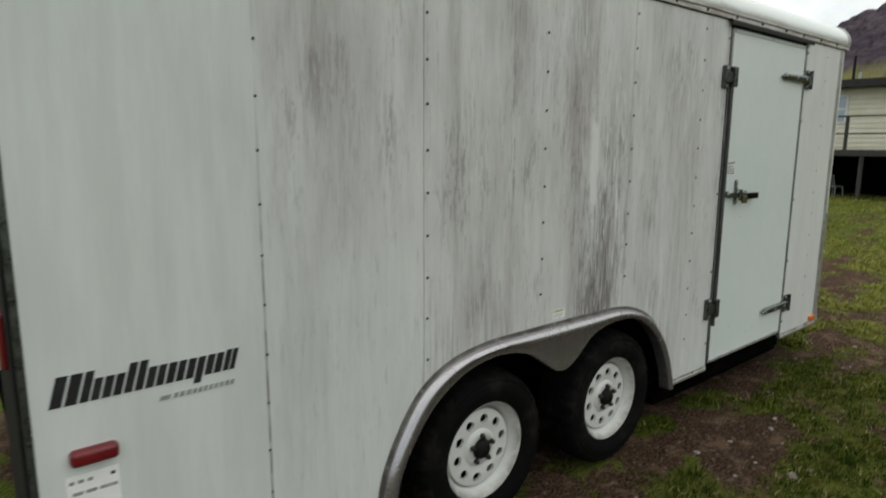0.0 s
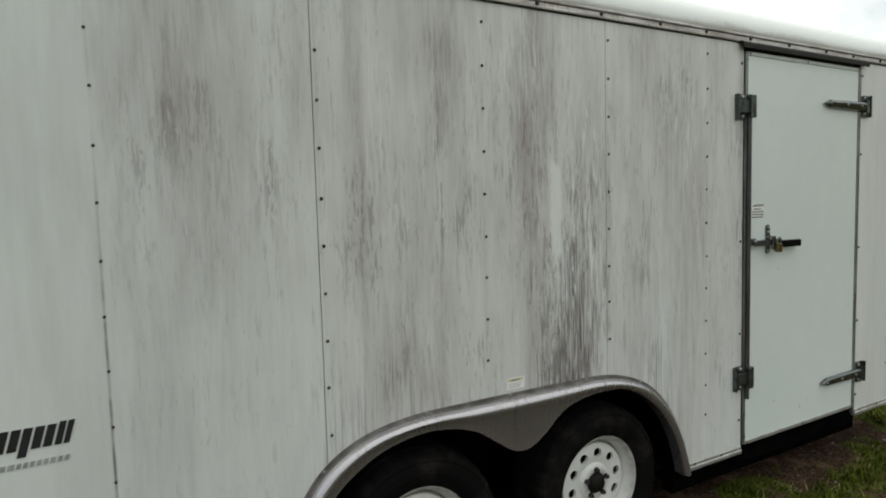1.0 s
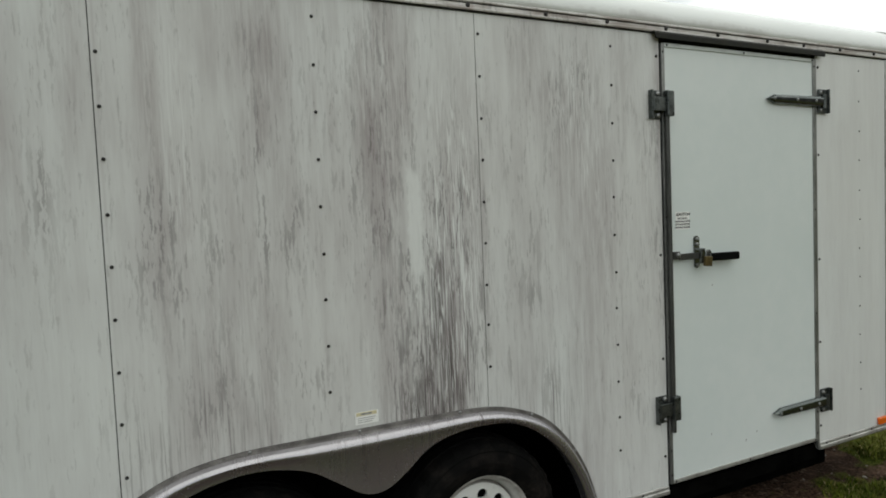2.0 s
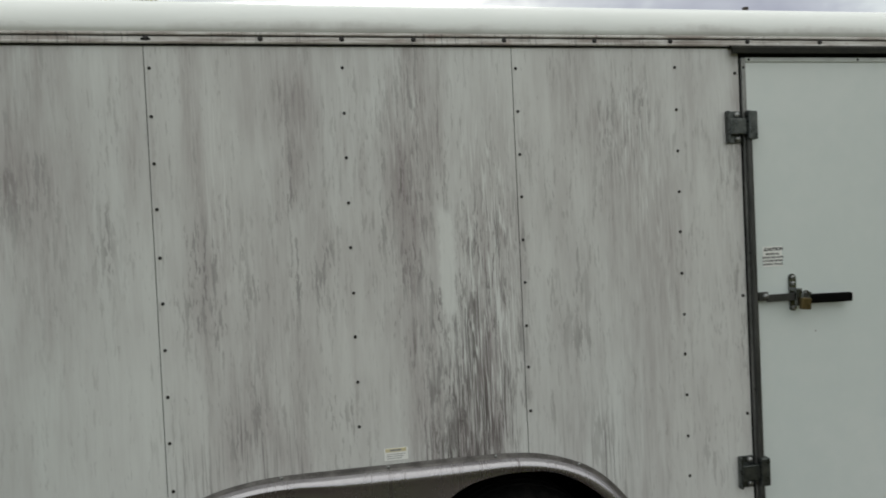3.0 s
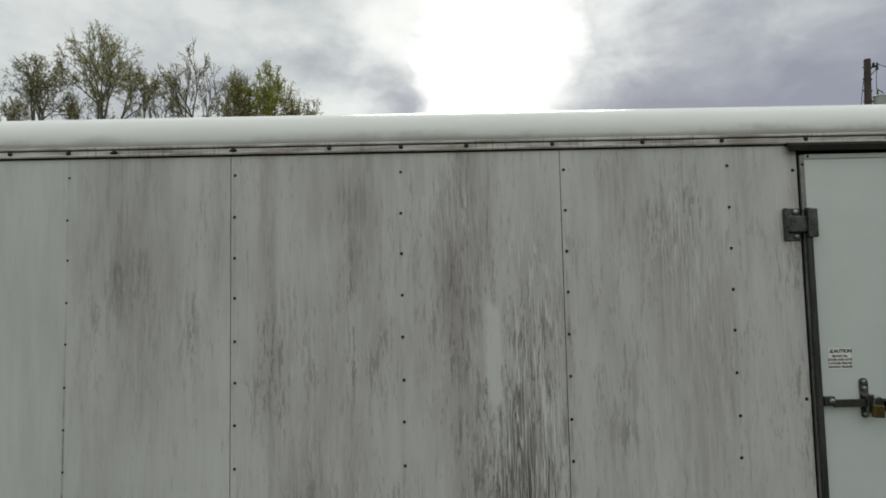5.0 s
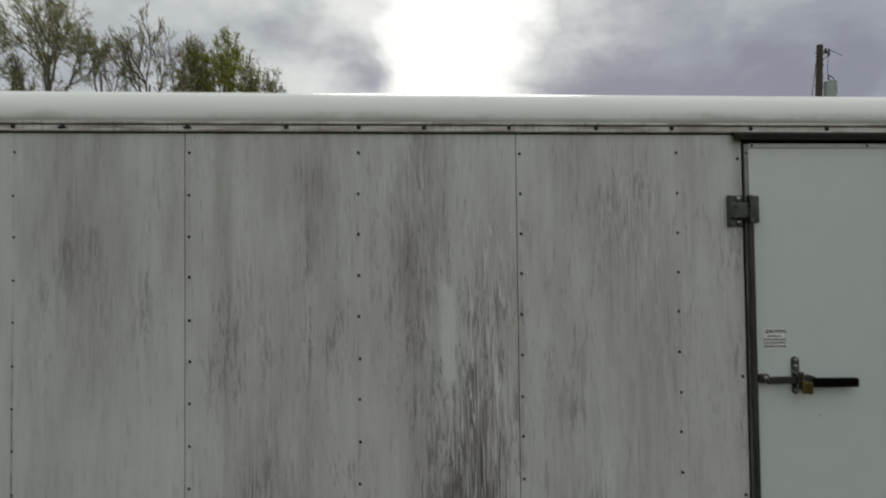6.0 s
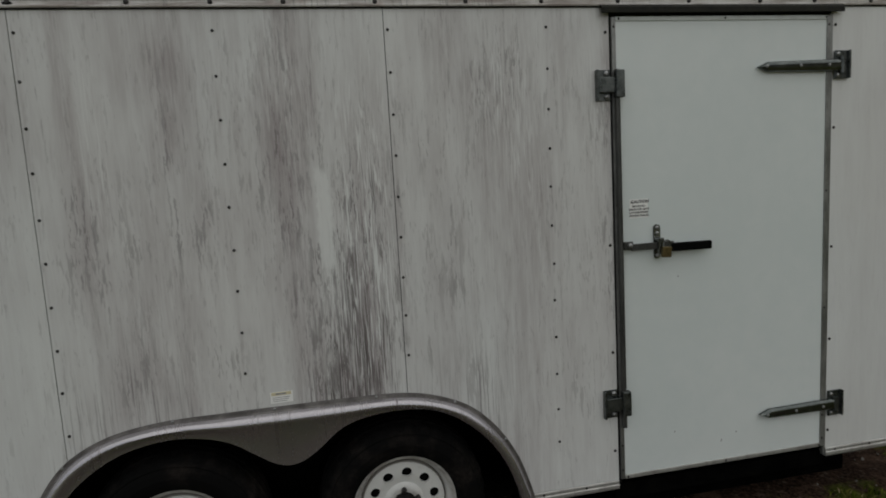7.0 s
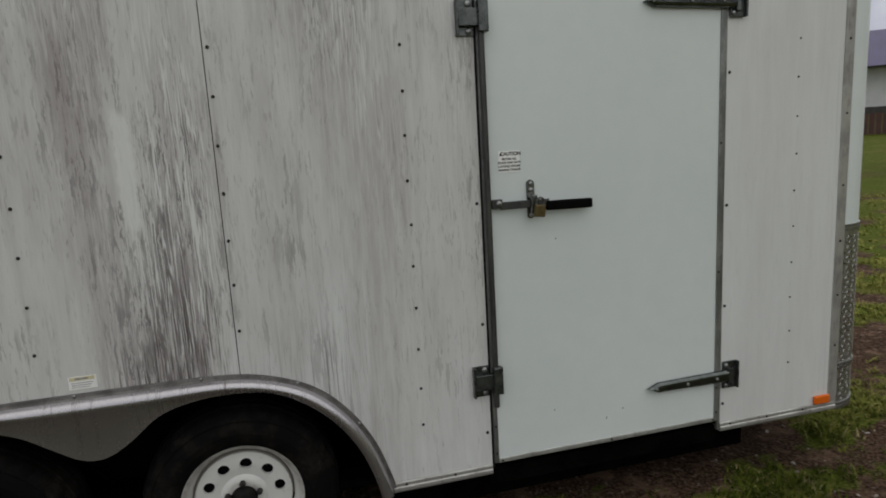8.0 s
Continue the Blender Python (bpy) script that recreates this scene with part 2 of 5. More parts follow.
    mark = mul(n.math("MAXIMUM", mul(flake, 0.52), n.math("MAXIMUM", mul(small, 0.50), mul(smear, 0.34))), weight)
    mark = mul(mark, n.smooth(thick, 0.0, 0.7, 0.45, 1.0))
    core = blots([(-.17, 1.38, .13, .40, 1.0), (-.22, 1.05, .14, .30, .8)])
    mark = mul(mark, add(mul(n.math("MINIMUM", core, 1.0), 0.55), 0.95))
    mark = mul(mark, n.smooth(x, -1.55, -1.22, 0.65, 1.0))
    mark = mul(mark, mul(n.smooth(x, -1.98, -1.68, 0.12, 1.0), n.smooth(x, 1.0, 1.9, 1.0, 0.25)))
    # road spray thrown up over the wheels, in hard dark runs
    foot = band([(-2.5, 0), (-1.35, .0), (-1.18, .22), (-1.0, .34), (-.80, .22), (-.66, .06), (-.48, .06), (-.40, .26), (-.32, .56), (-.24, .95), (-.12, 1.0), (-.06, .55), (-.02, .16), (.2, .26), (.32, .30), (.5, .12), (.6, 0), (2.5, 0)])
    spray = mul(foot, n.smooth(add(z, mul(reach, 0.6)), 0.80, 1.50, 1.0, 0.0))
    bristle = add(mul(grain(135, 4.2, 1.9, 4.0, 0.66, across=add(x, mul(wander, .2))), 0.62), mul(grain(46, 2.4, 3.1, 3.0, 0.6), 0.38))
    bristle = n.smooth(add(bristle, mul(spray, 0.11)), 0.560, 0.625)
    mark = n.math("MAXIMUM", mark, mul(mul(bristle, n.smooth(spray, 0.02, 0.60, 0.0, 0.95)), n.smooth(hair, 0.36, 0.58, 0.30, 1.0)))
    film = add(film, mul(spray, 0.10))
    hang = mul(n.smooth(foot, 0.02, 0.3), n.smooth(add(z, mul(n.math("SUBTRACT", hair, 0.5), 0.5)), 0.80, 1.04, 1.0, 0.0))
    drip = mul(n.smooth(grain(95, 1.6, 7.1, 3.0, 0.6, across=add(x, mul(wander, .4))), 0.555, 0.64), hang)
    mark = n.math("MAXIMUM", mark, mul(mul(drip, weight), 0.62))
    # grime on the rearmost row of screws
    grime = mul(mul(post, rear), mul(n.smooth(z, 0.9, 1.7, 0.75, 0.1), n.smooth(grain(40, 14, 2.4), 0.38, 0.62, 0.15, 1.0)))
    mark = n.math("MAXIMUM", mark, grime)
    # clean rivulets: thin pale lines that wander, join and drip, each with a dirty edge
    where = blots([(-.13, 1.38, .10, .36, 1.4), (-.27, 1.12, .05, .26, .85), (-.10, 1.90, .12, .22, .45), (.44, 1.92, .13, .22, .60), (.79, 1.88, .07, .28, .55), (-1.03, 1.75, .04, .5, .5),
                   (-.40, 1.98, .10, .16, .4), (.50, 1.62, .07, .12, .55), (-.13, .98, .08, .18, .55)])
    where = add(where, mul(side, n.smooth(broad, 0.5, 0.72, 0.0, 0.16)))
    path = grain(46, 1.5, 5.9, 2.0, 0.5, across=add(x, mul(wander, .55)))
    near = n.math("ABSOLUTE", n.math("SUBTRACT", n.math("FRACT", mul(path, 7.0)), 0.5))
    rill = mul(n.smooth(near, 0.06, 0.20, 1.0, 0.0), n.smooth(grain(30, 3.5, 8.8, 2.0), 0.38, 0.50))
    pale = mul(mul(rill, 0.95), n.math("MINIMUM", mul(where, 1.25), 1.0))
    edge = mul(mul(n.smooth(near, 0.16, 0.24), n.smooth(near, 0.26, 0.36, 1.0, 0.0)), n.math("MINIMUM", where, 1.0))
    # a wiped, cleaner place with a ragged lower edge
    wiped = mul(n.smooth(n.math("ABSOLUTE", add(add(x, mul(wander, 2.0)), 0.278)), 0.018, 0.030, 1.0, 0.0), n.smooth(n.math("ABSOLUTE", n.math("SUBTRACT", add(z, mul(reach, .25)), 1.50)), 0.16, 0.20, 1.0, 0.0))
    pale = n.math("MAXIMUM", pale, mul(wiped, 0.85))
    film = n.math("MAXIMUM", mul(add(film, mul(edge, 0.34)), n.math("SUBTRACT", 1.0, mul(pale, 0.85))), 0.0, clamp=True)
    mark = mul(mark, n.math("SUBTRACT", 1.0, mul(pale, 0.92)))
    chalk = n.mix(n.smooth(x, -1.9, -1.0, 0.0, 1.0), (.692, .738, .722), (.730, .738, .722))
    base = n.mix(n.smooth(grain(1.2, .8, 0.5, 2.0), 0.3, 0.7), chalk, (.742, .762, .752))
    col = n.mix(mul(film, 0.91), base, (.312, .272, .274))
    col = n.mix(mark, col, (.068, .056, .054))
    n.link(col, p.inputs["Base Color"])
    n.link(n.math("ADD", 0.36, mul(film, 0.35), clamp=True), p.inputs["Roughness"])
    bump(n, p, add(grain(5, 1.2, 0.2, 2.0), mul(hair, 0.06)), 0.10, 0.012)


def dirty_trim(n, p):
    pos = n.add("ShaderNodeNewGeometry").outputs["Position"]
    a, b = n.noise(n.scale(pos, (7, 7, 7)), 1.0, 4.0), n.noise(n.scale(pos, (60, 60, 14)), 1.0, 4.0)
    f = n.math("ADD", n.smooth(a, 0.35, 0.7, 0.0, 0.6), n.smooth(b, 0.5, 0.75, 0.0, 0.4), clamp=True)
    n.link(n.mix(f, (.48, .475, .455), (.19, .172, .155)), p.inputs["Base Color"])
    p.inputs["Metallic"].default_value = 0.55
    n.link(n.math("ADD", 0.38, n.math("MULTIPLY", f, 0.3)), p.inputs["Roughness"])
    bump(n, p, b, 0.1, 0.004)


def stained_strip(n, p):
    """Pale mill-finish strip with rust-tinged stains and short black ticks."""
    pos = n.add("ShaderNodeNewGeometry").outputs["Position"]
    cloud, ticks = n.noise(n.scale(pos, (5, 1, 40)), 1.0, 4.0, 0.65), n.noise(n.scale(pos, (170, 1, 6)), 1.0, 3.0, 0.6)
    zone = n.smooth(n.noise(n.scale(pos, (2.2, 1, 1)), 1.0, 2.0), 0.46, 0.60)
    c = n.mix(n.smooth(cloud, 0.36, 0.66), (.66, .64, .62), (.36, .315, .295))
    c = n.mix(n.smooth(n.noise(n.scale(pos, (11, 1, 8), (3, 0, 0)), 1.0, 4.0, 0.7), 0.55, 0.72, 0.0, 0.6), c, (.33, .235, .205))
    c = n.mix(n.math("MULTIPLY", n.math("MULTIPLY", n.smooth(ticks, 0.55, 0.63), zone), 0.55), c, (.06, .055, .05))
    n.link(c, p.inputs["Base Color"])
    p.inputs["Metallic"].default_value = 0.25
    n.link(n.smooth(cloud, 0.3, 0.7, 0.34, 0.55), p.inputs["Roughness"])
    bump(n, p, n.noise(n.scale(pos, (6, 1, 3)), 1.0, 2.0), 0.15, 0.01)


def grimy_cove(n, p):
    """White rolled roof edge with grime that has crept up from the strip below."""
    pos = n.add("ShaderNodeNewGeometry").outputs["Position"]
    x, y, z = n.xyz(pos)
    soft, fine = n.noise(n.scale(pos, (2.2, 2, 5)), 1.0, 4.0, 0.6), n.noise(n.scale(pos, (26, 6, 14)), 1.0, 4.0, 0.65)
    creep = n.math("ADD", z, n.math("ADD", n.math("MULTIPLY", n.math("SUBTRACT", soft, 0.5), -0.10), n.math("MULTIPLY", n.math("SUBTRACT", fine, 0.5), -0.03)))
    dirt = n.math("MULTIPLY", n.smooth(creep, 2.288, 2.335, 1.0, 0.0), n.smooth(soft, 0.3, 0.65, 0.35, 0.85))
    c = n.mix(n.smooth(soft, 0.3, 0.7), (.77, .79, .775), (.82, .835, .82))
    c = n.mix(n.smooth(n.noise(n.scale(pos, (3, 3, 3), (2, 0, 1)), 1.0, 4.0, 0.7), 0.56, 0.74, 0.0, 0.22), c, (.55, .54, .52))
    n.link(n.mix(n.math("MULTIPLY", dirt, 0.62), c, (.30, .275, .26)), p.inputs["Base Color"])
    n.link(n.math("ADD", 0.24, n.math("MULTIPLY", dirt, 0.3)), p.inputs["Roughness"])
    p.inputs["Coat Weight"].default_value = 0.25
    bump(n, p, n.noise(n.scale(pos, (2.5, 2, 2)), 1.0, 2.0), 0.08, 0.02)


def fender_metal(n, p):
    """Rolled aluminium, dulled, with dirty runs from the wall and fine pitting."""
    pos = n.add("ShaderNodeNewGeometry").outputs["Position"]
    x, y, z = n.xyz(pos)
    drips = n.noise(n.scale(pos, (44, 1, 1.0)), 1.0, 5.0, 0.7)
    broad = n.noise(n.scale(pos, (6, 1, 3)), 1.0, 3.0, 0.6)
    pits = n.noise(pos, 190.0, 3.0, 0.6)
    wet = n.math("MULTIPLY", n.smooth(x, -.52, -.30), n.smooth(x, .02, .20, 1.0, 0.0))
    f = n.math("MULTIPLY", n.smooth(drips, 0.50, 0.72), n.math("ADD", n.smooth(broad, 0.4, 0.65, 0.12, 0.42), n.math("MULTIPLY", wet, 0.28)), clamp=True)
    f = n.math("ADD", f, n.smooth(pits, 0.45, 0.75, 0.0, 0.22), clamp=True)
    n.link(n.mix(f, (.458, .440, .462), (.115, .096, .096)), p.inputs["Base Color"])
    n.link(n.math("ADD", n.smooth(f, 0.0, 0.8, 0.24, 0.46), n.math("MULTIPLY", n.math("SUBTRACT", broad, 0.5), 0.14)), p.inputs["Roughness"])
    p.inputs["Metallic"].default_value = 0.84
    bump(n, p, n.math("ADD", pits, n.math("MULTIPLY", drips, 0.6)), 0.16, 0.002)


def wheel_paint(n, p):
    """White enamel with brake dust in the groove round the disc, and dust plus painted shade on the lip."""
    tc = n.add("ShaderNodeTexCoord").outputs["Object"]
    x, y, z = n.xyz(tc)
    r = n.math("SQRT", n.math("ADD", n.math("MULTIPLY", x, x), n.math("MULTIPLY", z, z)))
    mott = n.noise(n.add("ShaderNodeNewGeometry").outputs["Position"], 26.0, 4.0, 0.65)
    # lip tone mixes brake dust with painted shade from the fender above
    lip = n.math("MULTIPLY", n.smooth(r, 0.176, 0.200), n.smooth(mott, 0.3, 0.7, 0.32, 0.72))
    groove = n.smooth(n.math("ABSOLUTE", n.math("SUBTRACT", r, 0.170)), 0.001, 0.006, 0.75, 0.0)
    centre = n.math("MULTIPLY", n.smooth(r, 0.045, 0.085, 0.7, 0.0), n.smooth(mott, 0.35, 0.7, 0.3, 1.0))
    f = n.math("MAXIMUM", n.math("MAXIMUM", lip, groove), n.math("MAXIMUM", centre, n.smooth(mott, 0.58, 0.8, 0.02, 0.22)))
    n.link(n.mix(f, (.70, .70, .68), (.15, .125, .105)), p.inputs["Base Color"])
    n.link(n.smooth(f, 0.0, 1.0, 0.35, 0.65), p.inputs["Roughness"])
    bump(n, p, mott, 0.05, 0.003)


def tyre_rubber(n, p):
    """Black rubber with dried mud film in patches on the sidewall."""
    pos = n.add("ShaderNodeNewGeometry").outputs["Position"]
    a, b = n.noise(pos, 6.0, 5.0, 0.65), n.noise(pos, 60.0, 4.0, 0.65)
    f = n.math("MULTIPLY", n.smooth(a, 0.46, 0.70), n.smooth(b, 0.3, 0.65, 0.3, 1.0))
    n.link(n.mix(f, (.0035, .0035, .0035), (.020, .0165, .0145)), p.inputs["Base Color"])
    p.inputs["Roughness"].default_value = 0.85
    p.inputs["Specular IOR Level"].default_value = 0.08
    bump(n, p, b, 0.3, 0.004)


def ground_mix(n, p):
    pos = n.add("ShaderNodeNewGeometry").outputs["Position"]
    cover = n.add("ShaderNodeAttribute")
    cover.attribute_name = "cover"
    cover = cover.outputs["Fac"]
    big, mid, fine = n.noise(pos, 0.8, 3.0), n.noise(pos, 9.0, 5.0, 0.65), n.noise(pos, 70.0, 4.0, 0.65)
    g = n.smooth(n.math("ADD", cover, n.math("MULTIPLY", n.math("SUBTRACT", mid, 0.5), 0.9)), 0.35, 0.6)
    dirt = n.mix(n.smooth(fine, 0.35, 0.7), (.012, .0068, .0046), (.112, .069, .047))
    dirt = n.mix(n.smooth(mid, 0.5, 0.75, 0.0, 0.6), dirt, (.026, .017, .012))
    dirt = n.mix(n.smooth(n.noise(n.scale(pos, (1, 1, 1), (9, 5, 0)), 5.0, 5.0, 0.7), 0.50, 0.66, 0.0, 0.6), dirt, (.175, .111, .077))
    dirt = n.mix(n.smooth(n.noise(n.scale(pos, (1, 1, 1), (4, 2, 0)), 26.0, 4.0, 0.7), 0.56, 0.70, 0.0, 0.75), dirt, (.215, .160, .125))
    grass = n.mix(n.smooth(fine, 0.35, 0.68), (.026, .040, .005), (.105, .125, .020))
    grass = n.mix(n.smooth(big, 0.45, 0.7, 0.0, 0.5), grass, (.12, .105, .035))
    n.link(n.mix(g, dirt, grass), p.inputs["Base Color"])
    p.inputs["Roughness"].default_value = 0.95
    p.inputs["Specular IOR Level"].default_value = 0.04
    bump(n, p, n.math("ADD", n.noise(pos, 30.0, 6.0, 0.75), n.math("MULTIPLY", fine, 0.5)), 0.7, 0.02)


def blade_green(n, p):
    g = n.add("ShaderNodeNewGeometry")
    pos = g.outputs["Position"]
    c = n.ramp(g.outputs["Random Per Island"], [(0.0, (.011, .020, .002)), (0.40, (.038, .062, .005)), (0.72, (.095, .118, .013)), (0.88, (.15, .145, .028)), (0.94, (.30, .24, .11)), (1.0, (.40, .33, .19))])
    c = n.mix(n.smooth(n.noise(pos, 1.6, 4.0, 0.6), 0.42, 0.66, 0.0, 0.6), c, (.020, .040, .004))
    c = n.mix(n.smooth(n.noise(pos, 5.0, 3.0, 0.6), 0.48, 0.70, 0.0, 0.65), c, (.105, .10, .020))
    x, y, z = n.xyz(pos)
    dry = n.math("ADD", x, n.math("MULTIPLY", n.noise(pos, 1.1, 3.0), 2.0))
    c = n.mix(n.smooth(dry, 3.0, 5.2, 0.0, 0.75), c, (.25, .245, .062))
    n.link(c, p.inputs["Base Color"])
    p.inputs["Roughness"].default_value = 0.85
    p.inputs["Specular IOR Level"].default_value = 0.06


def foliage(tones):
    """Thin leaves that let light through, each its own tone."""

    def build(n, p):
        c = n.ramp(n.add("ShaderNodeNewGeometry").outputs["Random Per Island"], [(k / (len(tones) - 1), t) for k, t in enumerate(tones)])
        n.link(c, p.inputs["Base Color"])
        p.inputs["Roughness"].default_value = 0.7
        p.inputs["Specular IOR Level"].default_value = 0.2
        thin = n.add("ShaderNodeBsdfTranslucent")
        n.link(c, thin.inputs[0])
        both = n.add("ShaderNodeMixShader")
        both.inputs[0].default_value = 0.45
        n.link(p.outputs[0], both.inputs[1])
        n.link(thin.outputs[0], both.inputs[2])
        out = [q for q in n.tree.nodes if q.bl_idname == "ShaderNodeOutputMaterial"][0]
        n.link(both.outputs[0], out.inputs[0])

    return build


def woods(n, p):
    pos = n.add("ShaderNodeNewGeometry").outputs["Position"]
    x, y, z = n.xyz(pos)
    a, b = n.noise(pos, 0.05, 5.0, 0.7), n.noise(pos, 0.22, 5.0, 0.75)
    c = n.mix(n.smooth(a, 0.35, 0.65), (.050, .040, .056), (.100, .080, .092))
    c = n.mix(n.smooth(b, 0.46, 0.64, 0.0, 0.85), c, (.030, .027, .032))
    low = n.smooth(n.math("ADD", z, n.math("MULTIPLY", a, 14.0)), 27.0, 37.0, 1.0, 0.0)
    c = n.mix(low, c, (.16, .15, .065))
    n.link(c, p.inputs["Base Color"])
    p.inputs["Roughness"].default_value = 1.0
    p.inputs["Specular IOR Level"].default_value = 0.0
    bump(n, p, b, 1.0, 2.0)


def pane(n, p):
    p.inputs["Base Color"].default_value = (.32, .38, .45, 1)
    n.link(n.smooth(n.noise(n.add("ShaderNodeNewGeometry").outputs["Position"], 1.5), 0.3, 0.7, 0.04, 0.12), p.inputs["Roughness"])
    p.inputs["Coat Weight"].default_value = 1.0
    p.inputs["Coat Roughness"].default_value = 0.03


M = {
    "panel": material("weathered_white_sheet", weathered_paint),
    "trim": material("dirty_aluminium_trim", dirty_trim),
    "fender": material("dull_fender_aluminium", fender_metal),
    "ground": material("grass_and_bare_soil", ground_mix),
    "blade": material("grass_blade", blade_green),
    "leaf": material("young_leaf", foliage([(.27, .275, .13), (.38, .385, .17), (.48, .475, .22), (.48, .40, .27)])),
    "fresh_leaf": material("fresh_leaf", foliage([(.26, .28, .05), (.38, .40, .075), (.50, .51, .11)])),
    "strip": material("stained_roof_strip", stained_strip),
    "woods": material("bare_hillside_woods", woods),
    "pane": material("window_pane", pane),
    "door": surface("clean_white_door", (.665, .718, .710), (.715, .755, .746), 0.38, size=1.2, relief=0.03),
    "cove": material("grimy_white_cove", grimy_cove),
    "roof": surface("white_roof_cove", (.77, .79, .775), (.81, .825, .81), 0.26, size=1.0, stretch=(1, 2, 4), relief=0.0, coat=0.3),
    "steel": surface("grey_galvanised_steel", (.055, .062, .060), (.135, .145, .140), 0.30, 0.75, 30.0, relief=0.15),
    "strap": surface("dark_glossy_galvanised_strap", (.085, .096, .093), (.165, .178, .172), 0.14, 0.92, 24.0, relief=0.08, rough_var=0.08),
    "zinc": surface("zinc_hasp_plate", (.11, .115, .112), (.27, .275, .27), 0.20, 0.92, 50.0),
    "rail": surface("blackened_rain_rail", (.007, .007, .005), (.020, .020, .014), 0.55, 0.0, 25.0, spec=0.15),
    "edge": surface("dull_door_edge", (.16, .165, .16), (.30, .30, .29), 0.42, 0.6, 20.0, stretch=(1, 1, .3)),
    "pale": surface("pale_painted_strip", (.52, .54, .53), (.64, .67, .66), 0.4, size=14.0, relief=0.05),
    "rod": surface("dark_lock_rod", (.04, .042, .04), (.085, .085, .08), 0.45, 0.5, 25.0, stretch=(1, 1, .2)),
    "bolt": surface("bright_zinc_bolt", (.24, .245, .245), (.40, .40, .40), 0.34, 0.9, 60.0),
    "screw": surface("dull_screw", (.010, .009, .009), (.036, .033, .031), 0.45, 0.35, 120.0),
    "rubber": surface("black_rubber", (.006, .006, .006), (.014, .014, .014), 0.7, size=20.0, spec=0.2),
    "grip": surface("black_vinyl_grip", (.002, .002, .002), (.004, .004, .004), 0.8, size=30.0, spec=0.06),
    "tyre": material("worn_tyre_rubber", tyre_rubber),
    "rim": material("white_painted_wheel", wheel_paint),
    "hub": surface("greasy_black_hub", (.004, .004, .004), (.012, .011, .010), 0.6, size=50.0, spec=0.15),
    # near black: the deep shade of underside and recesses is put into the colour
    "under": surface("shade_black_underbody", (.0015, .0015, .0015), (.004, .004, .0037), 0.9, size=8.0, spec=0.0),
    "liner": surface("dark_inner_wall", (.03, .03, .03), (.05, .05, .05), 0.9, size=5.0),
    "red": surface("red_lens", (.12, .005, .009), (.18, .008, .012), 0.35, size=12.0, relief=0.0, coat=0.1),
    "amber": surface("amber_lens", (.72, .125, .006), (.80, .17, .008), 0.25, size=12.0, relief=0.0, coat=0.5),
    "paper": surface("white_sticker", (.86, .86, .84), (.92, .92, .90), 0.5, size=30.0, relief=0.02),
    "yellow": surface("yellow_sticker_strip", (.62, .55, .34), (.70, .64, .44), 0.5, size=30.0, relief=0.02),
    "ink": surface("black_vinyl_print", (.010, .010, .012), (.022, .022, .026), 0.4, size=15.0, relief=0.0),
    "faint": surface("grey_print", (.22, .22, .22), (.42, .42, .42), 0.5, size=80.0, relief=0.0),
    "brass": surface("brass_padlock_body", (.085, .062, .026), (.165, .122, .050), 0.42, 0.75, 60.0),
    "flange": surface("grimy_fender_flange", (.09, .083, .08), (.20, .187, .18), 0.5, 0.55, 18.0, relief=0.1),
    "plate": surface("tread_plate", (.34, .34, .345), (.47, .47, .47), 0.36, 0.9, 12.0),
    "stone": surface("pale_stone", (.15, .13, .11), (.42, .385, .335), 0.9, size=14.0),
    "straw": surface("dry_stick", (.30, .26, .20), (.45, .40, .32), 0.9, size=20.0),
    "siding": surface("cream_siding", (.70, .66, .52), (.78, .74, .60), 0.6, size=1.5),
    # weathered timber, darkened further to carry the deck's shade in its colour
    "timber": surface("shade_darkened_weathered_timber", (.03, .027, .025), (.065, .058, .052), 0.9, size=5.0, stretch=(4, 4, .6)),
    "shingle": surface("dark_roof_felt", (.018, .017, .018), (.04, .037, .036), 0.9, size=3.0),
    "purple": surface("purple_metal_roof", (.055, .045, .11), (.085, .072, .15), 0.45, 0.1, 0.6),
    "white": surface("white_wall_paint", (.66, .66, .64), (.74, .74, .72), 0.6, size=1.0),
    # white resin made grey: the shade under the deck is in the colour
    "plastic": surface("shade_greyed_white_resin", (.16, .165, .165), (.24, .25, .25), 0.4, size=5.0),
    "bark": surface("grey_bark", (.12, .105, .09), (.24, .21, .18), 0.95, size=6.0, stretch=(3, 3, .6), relief=0.6),
    "pole": surface("weathered_pole_wood", (.05, .040, .034), (.10, .080, .066), 0.9, size=3.0, stretch=(5, 5, .5), relief=0.4),
    "can": surface("grey_transformer_paint", (.33, .36, .35), (.42, .45, .44), 0.4, size=5.0),
    "hedge": surface("dark_hedge_leaf", (.012, .022, .008), (.03, .05, .016), 0.8, size=6.0),
    "fence": surface("dark_red_fence", (.05, .022, .018), (.085, .04, .032), 0.8, size=2.0),
}

# ---- mesh helpers ----


def part(name, bm, mat, parent=None, label="", smooth=False, at=None):
    """Links a bmesh as one mesh object under a thing or a part."""
    bmesh.ops.recalc_face_normals(bm, faces=bm.faces[:])
    if smooth:
        for e in bm.edges:
            e.smooth = len(e.link_faces) == 2 and e.calc_face_angle(0.0) < radians(42)
    me = bpy.data.meshes.new(name)
    bm.to_mesh(me)
    bm.free()
    me.materials.append(M[mat])
    for f in me.polygons:
        f.use_smooth = smooth
    ob = new(name, me)
    ob.parent = parent
    if at is not None:
        ob.location = at
    if label:
        tagged(ob, label)
    return ob


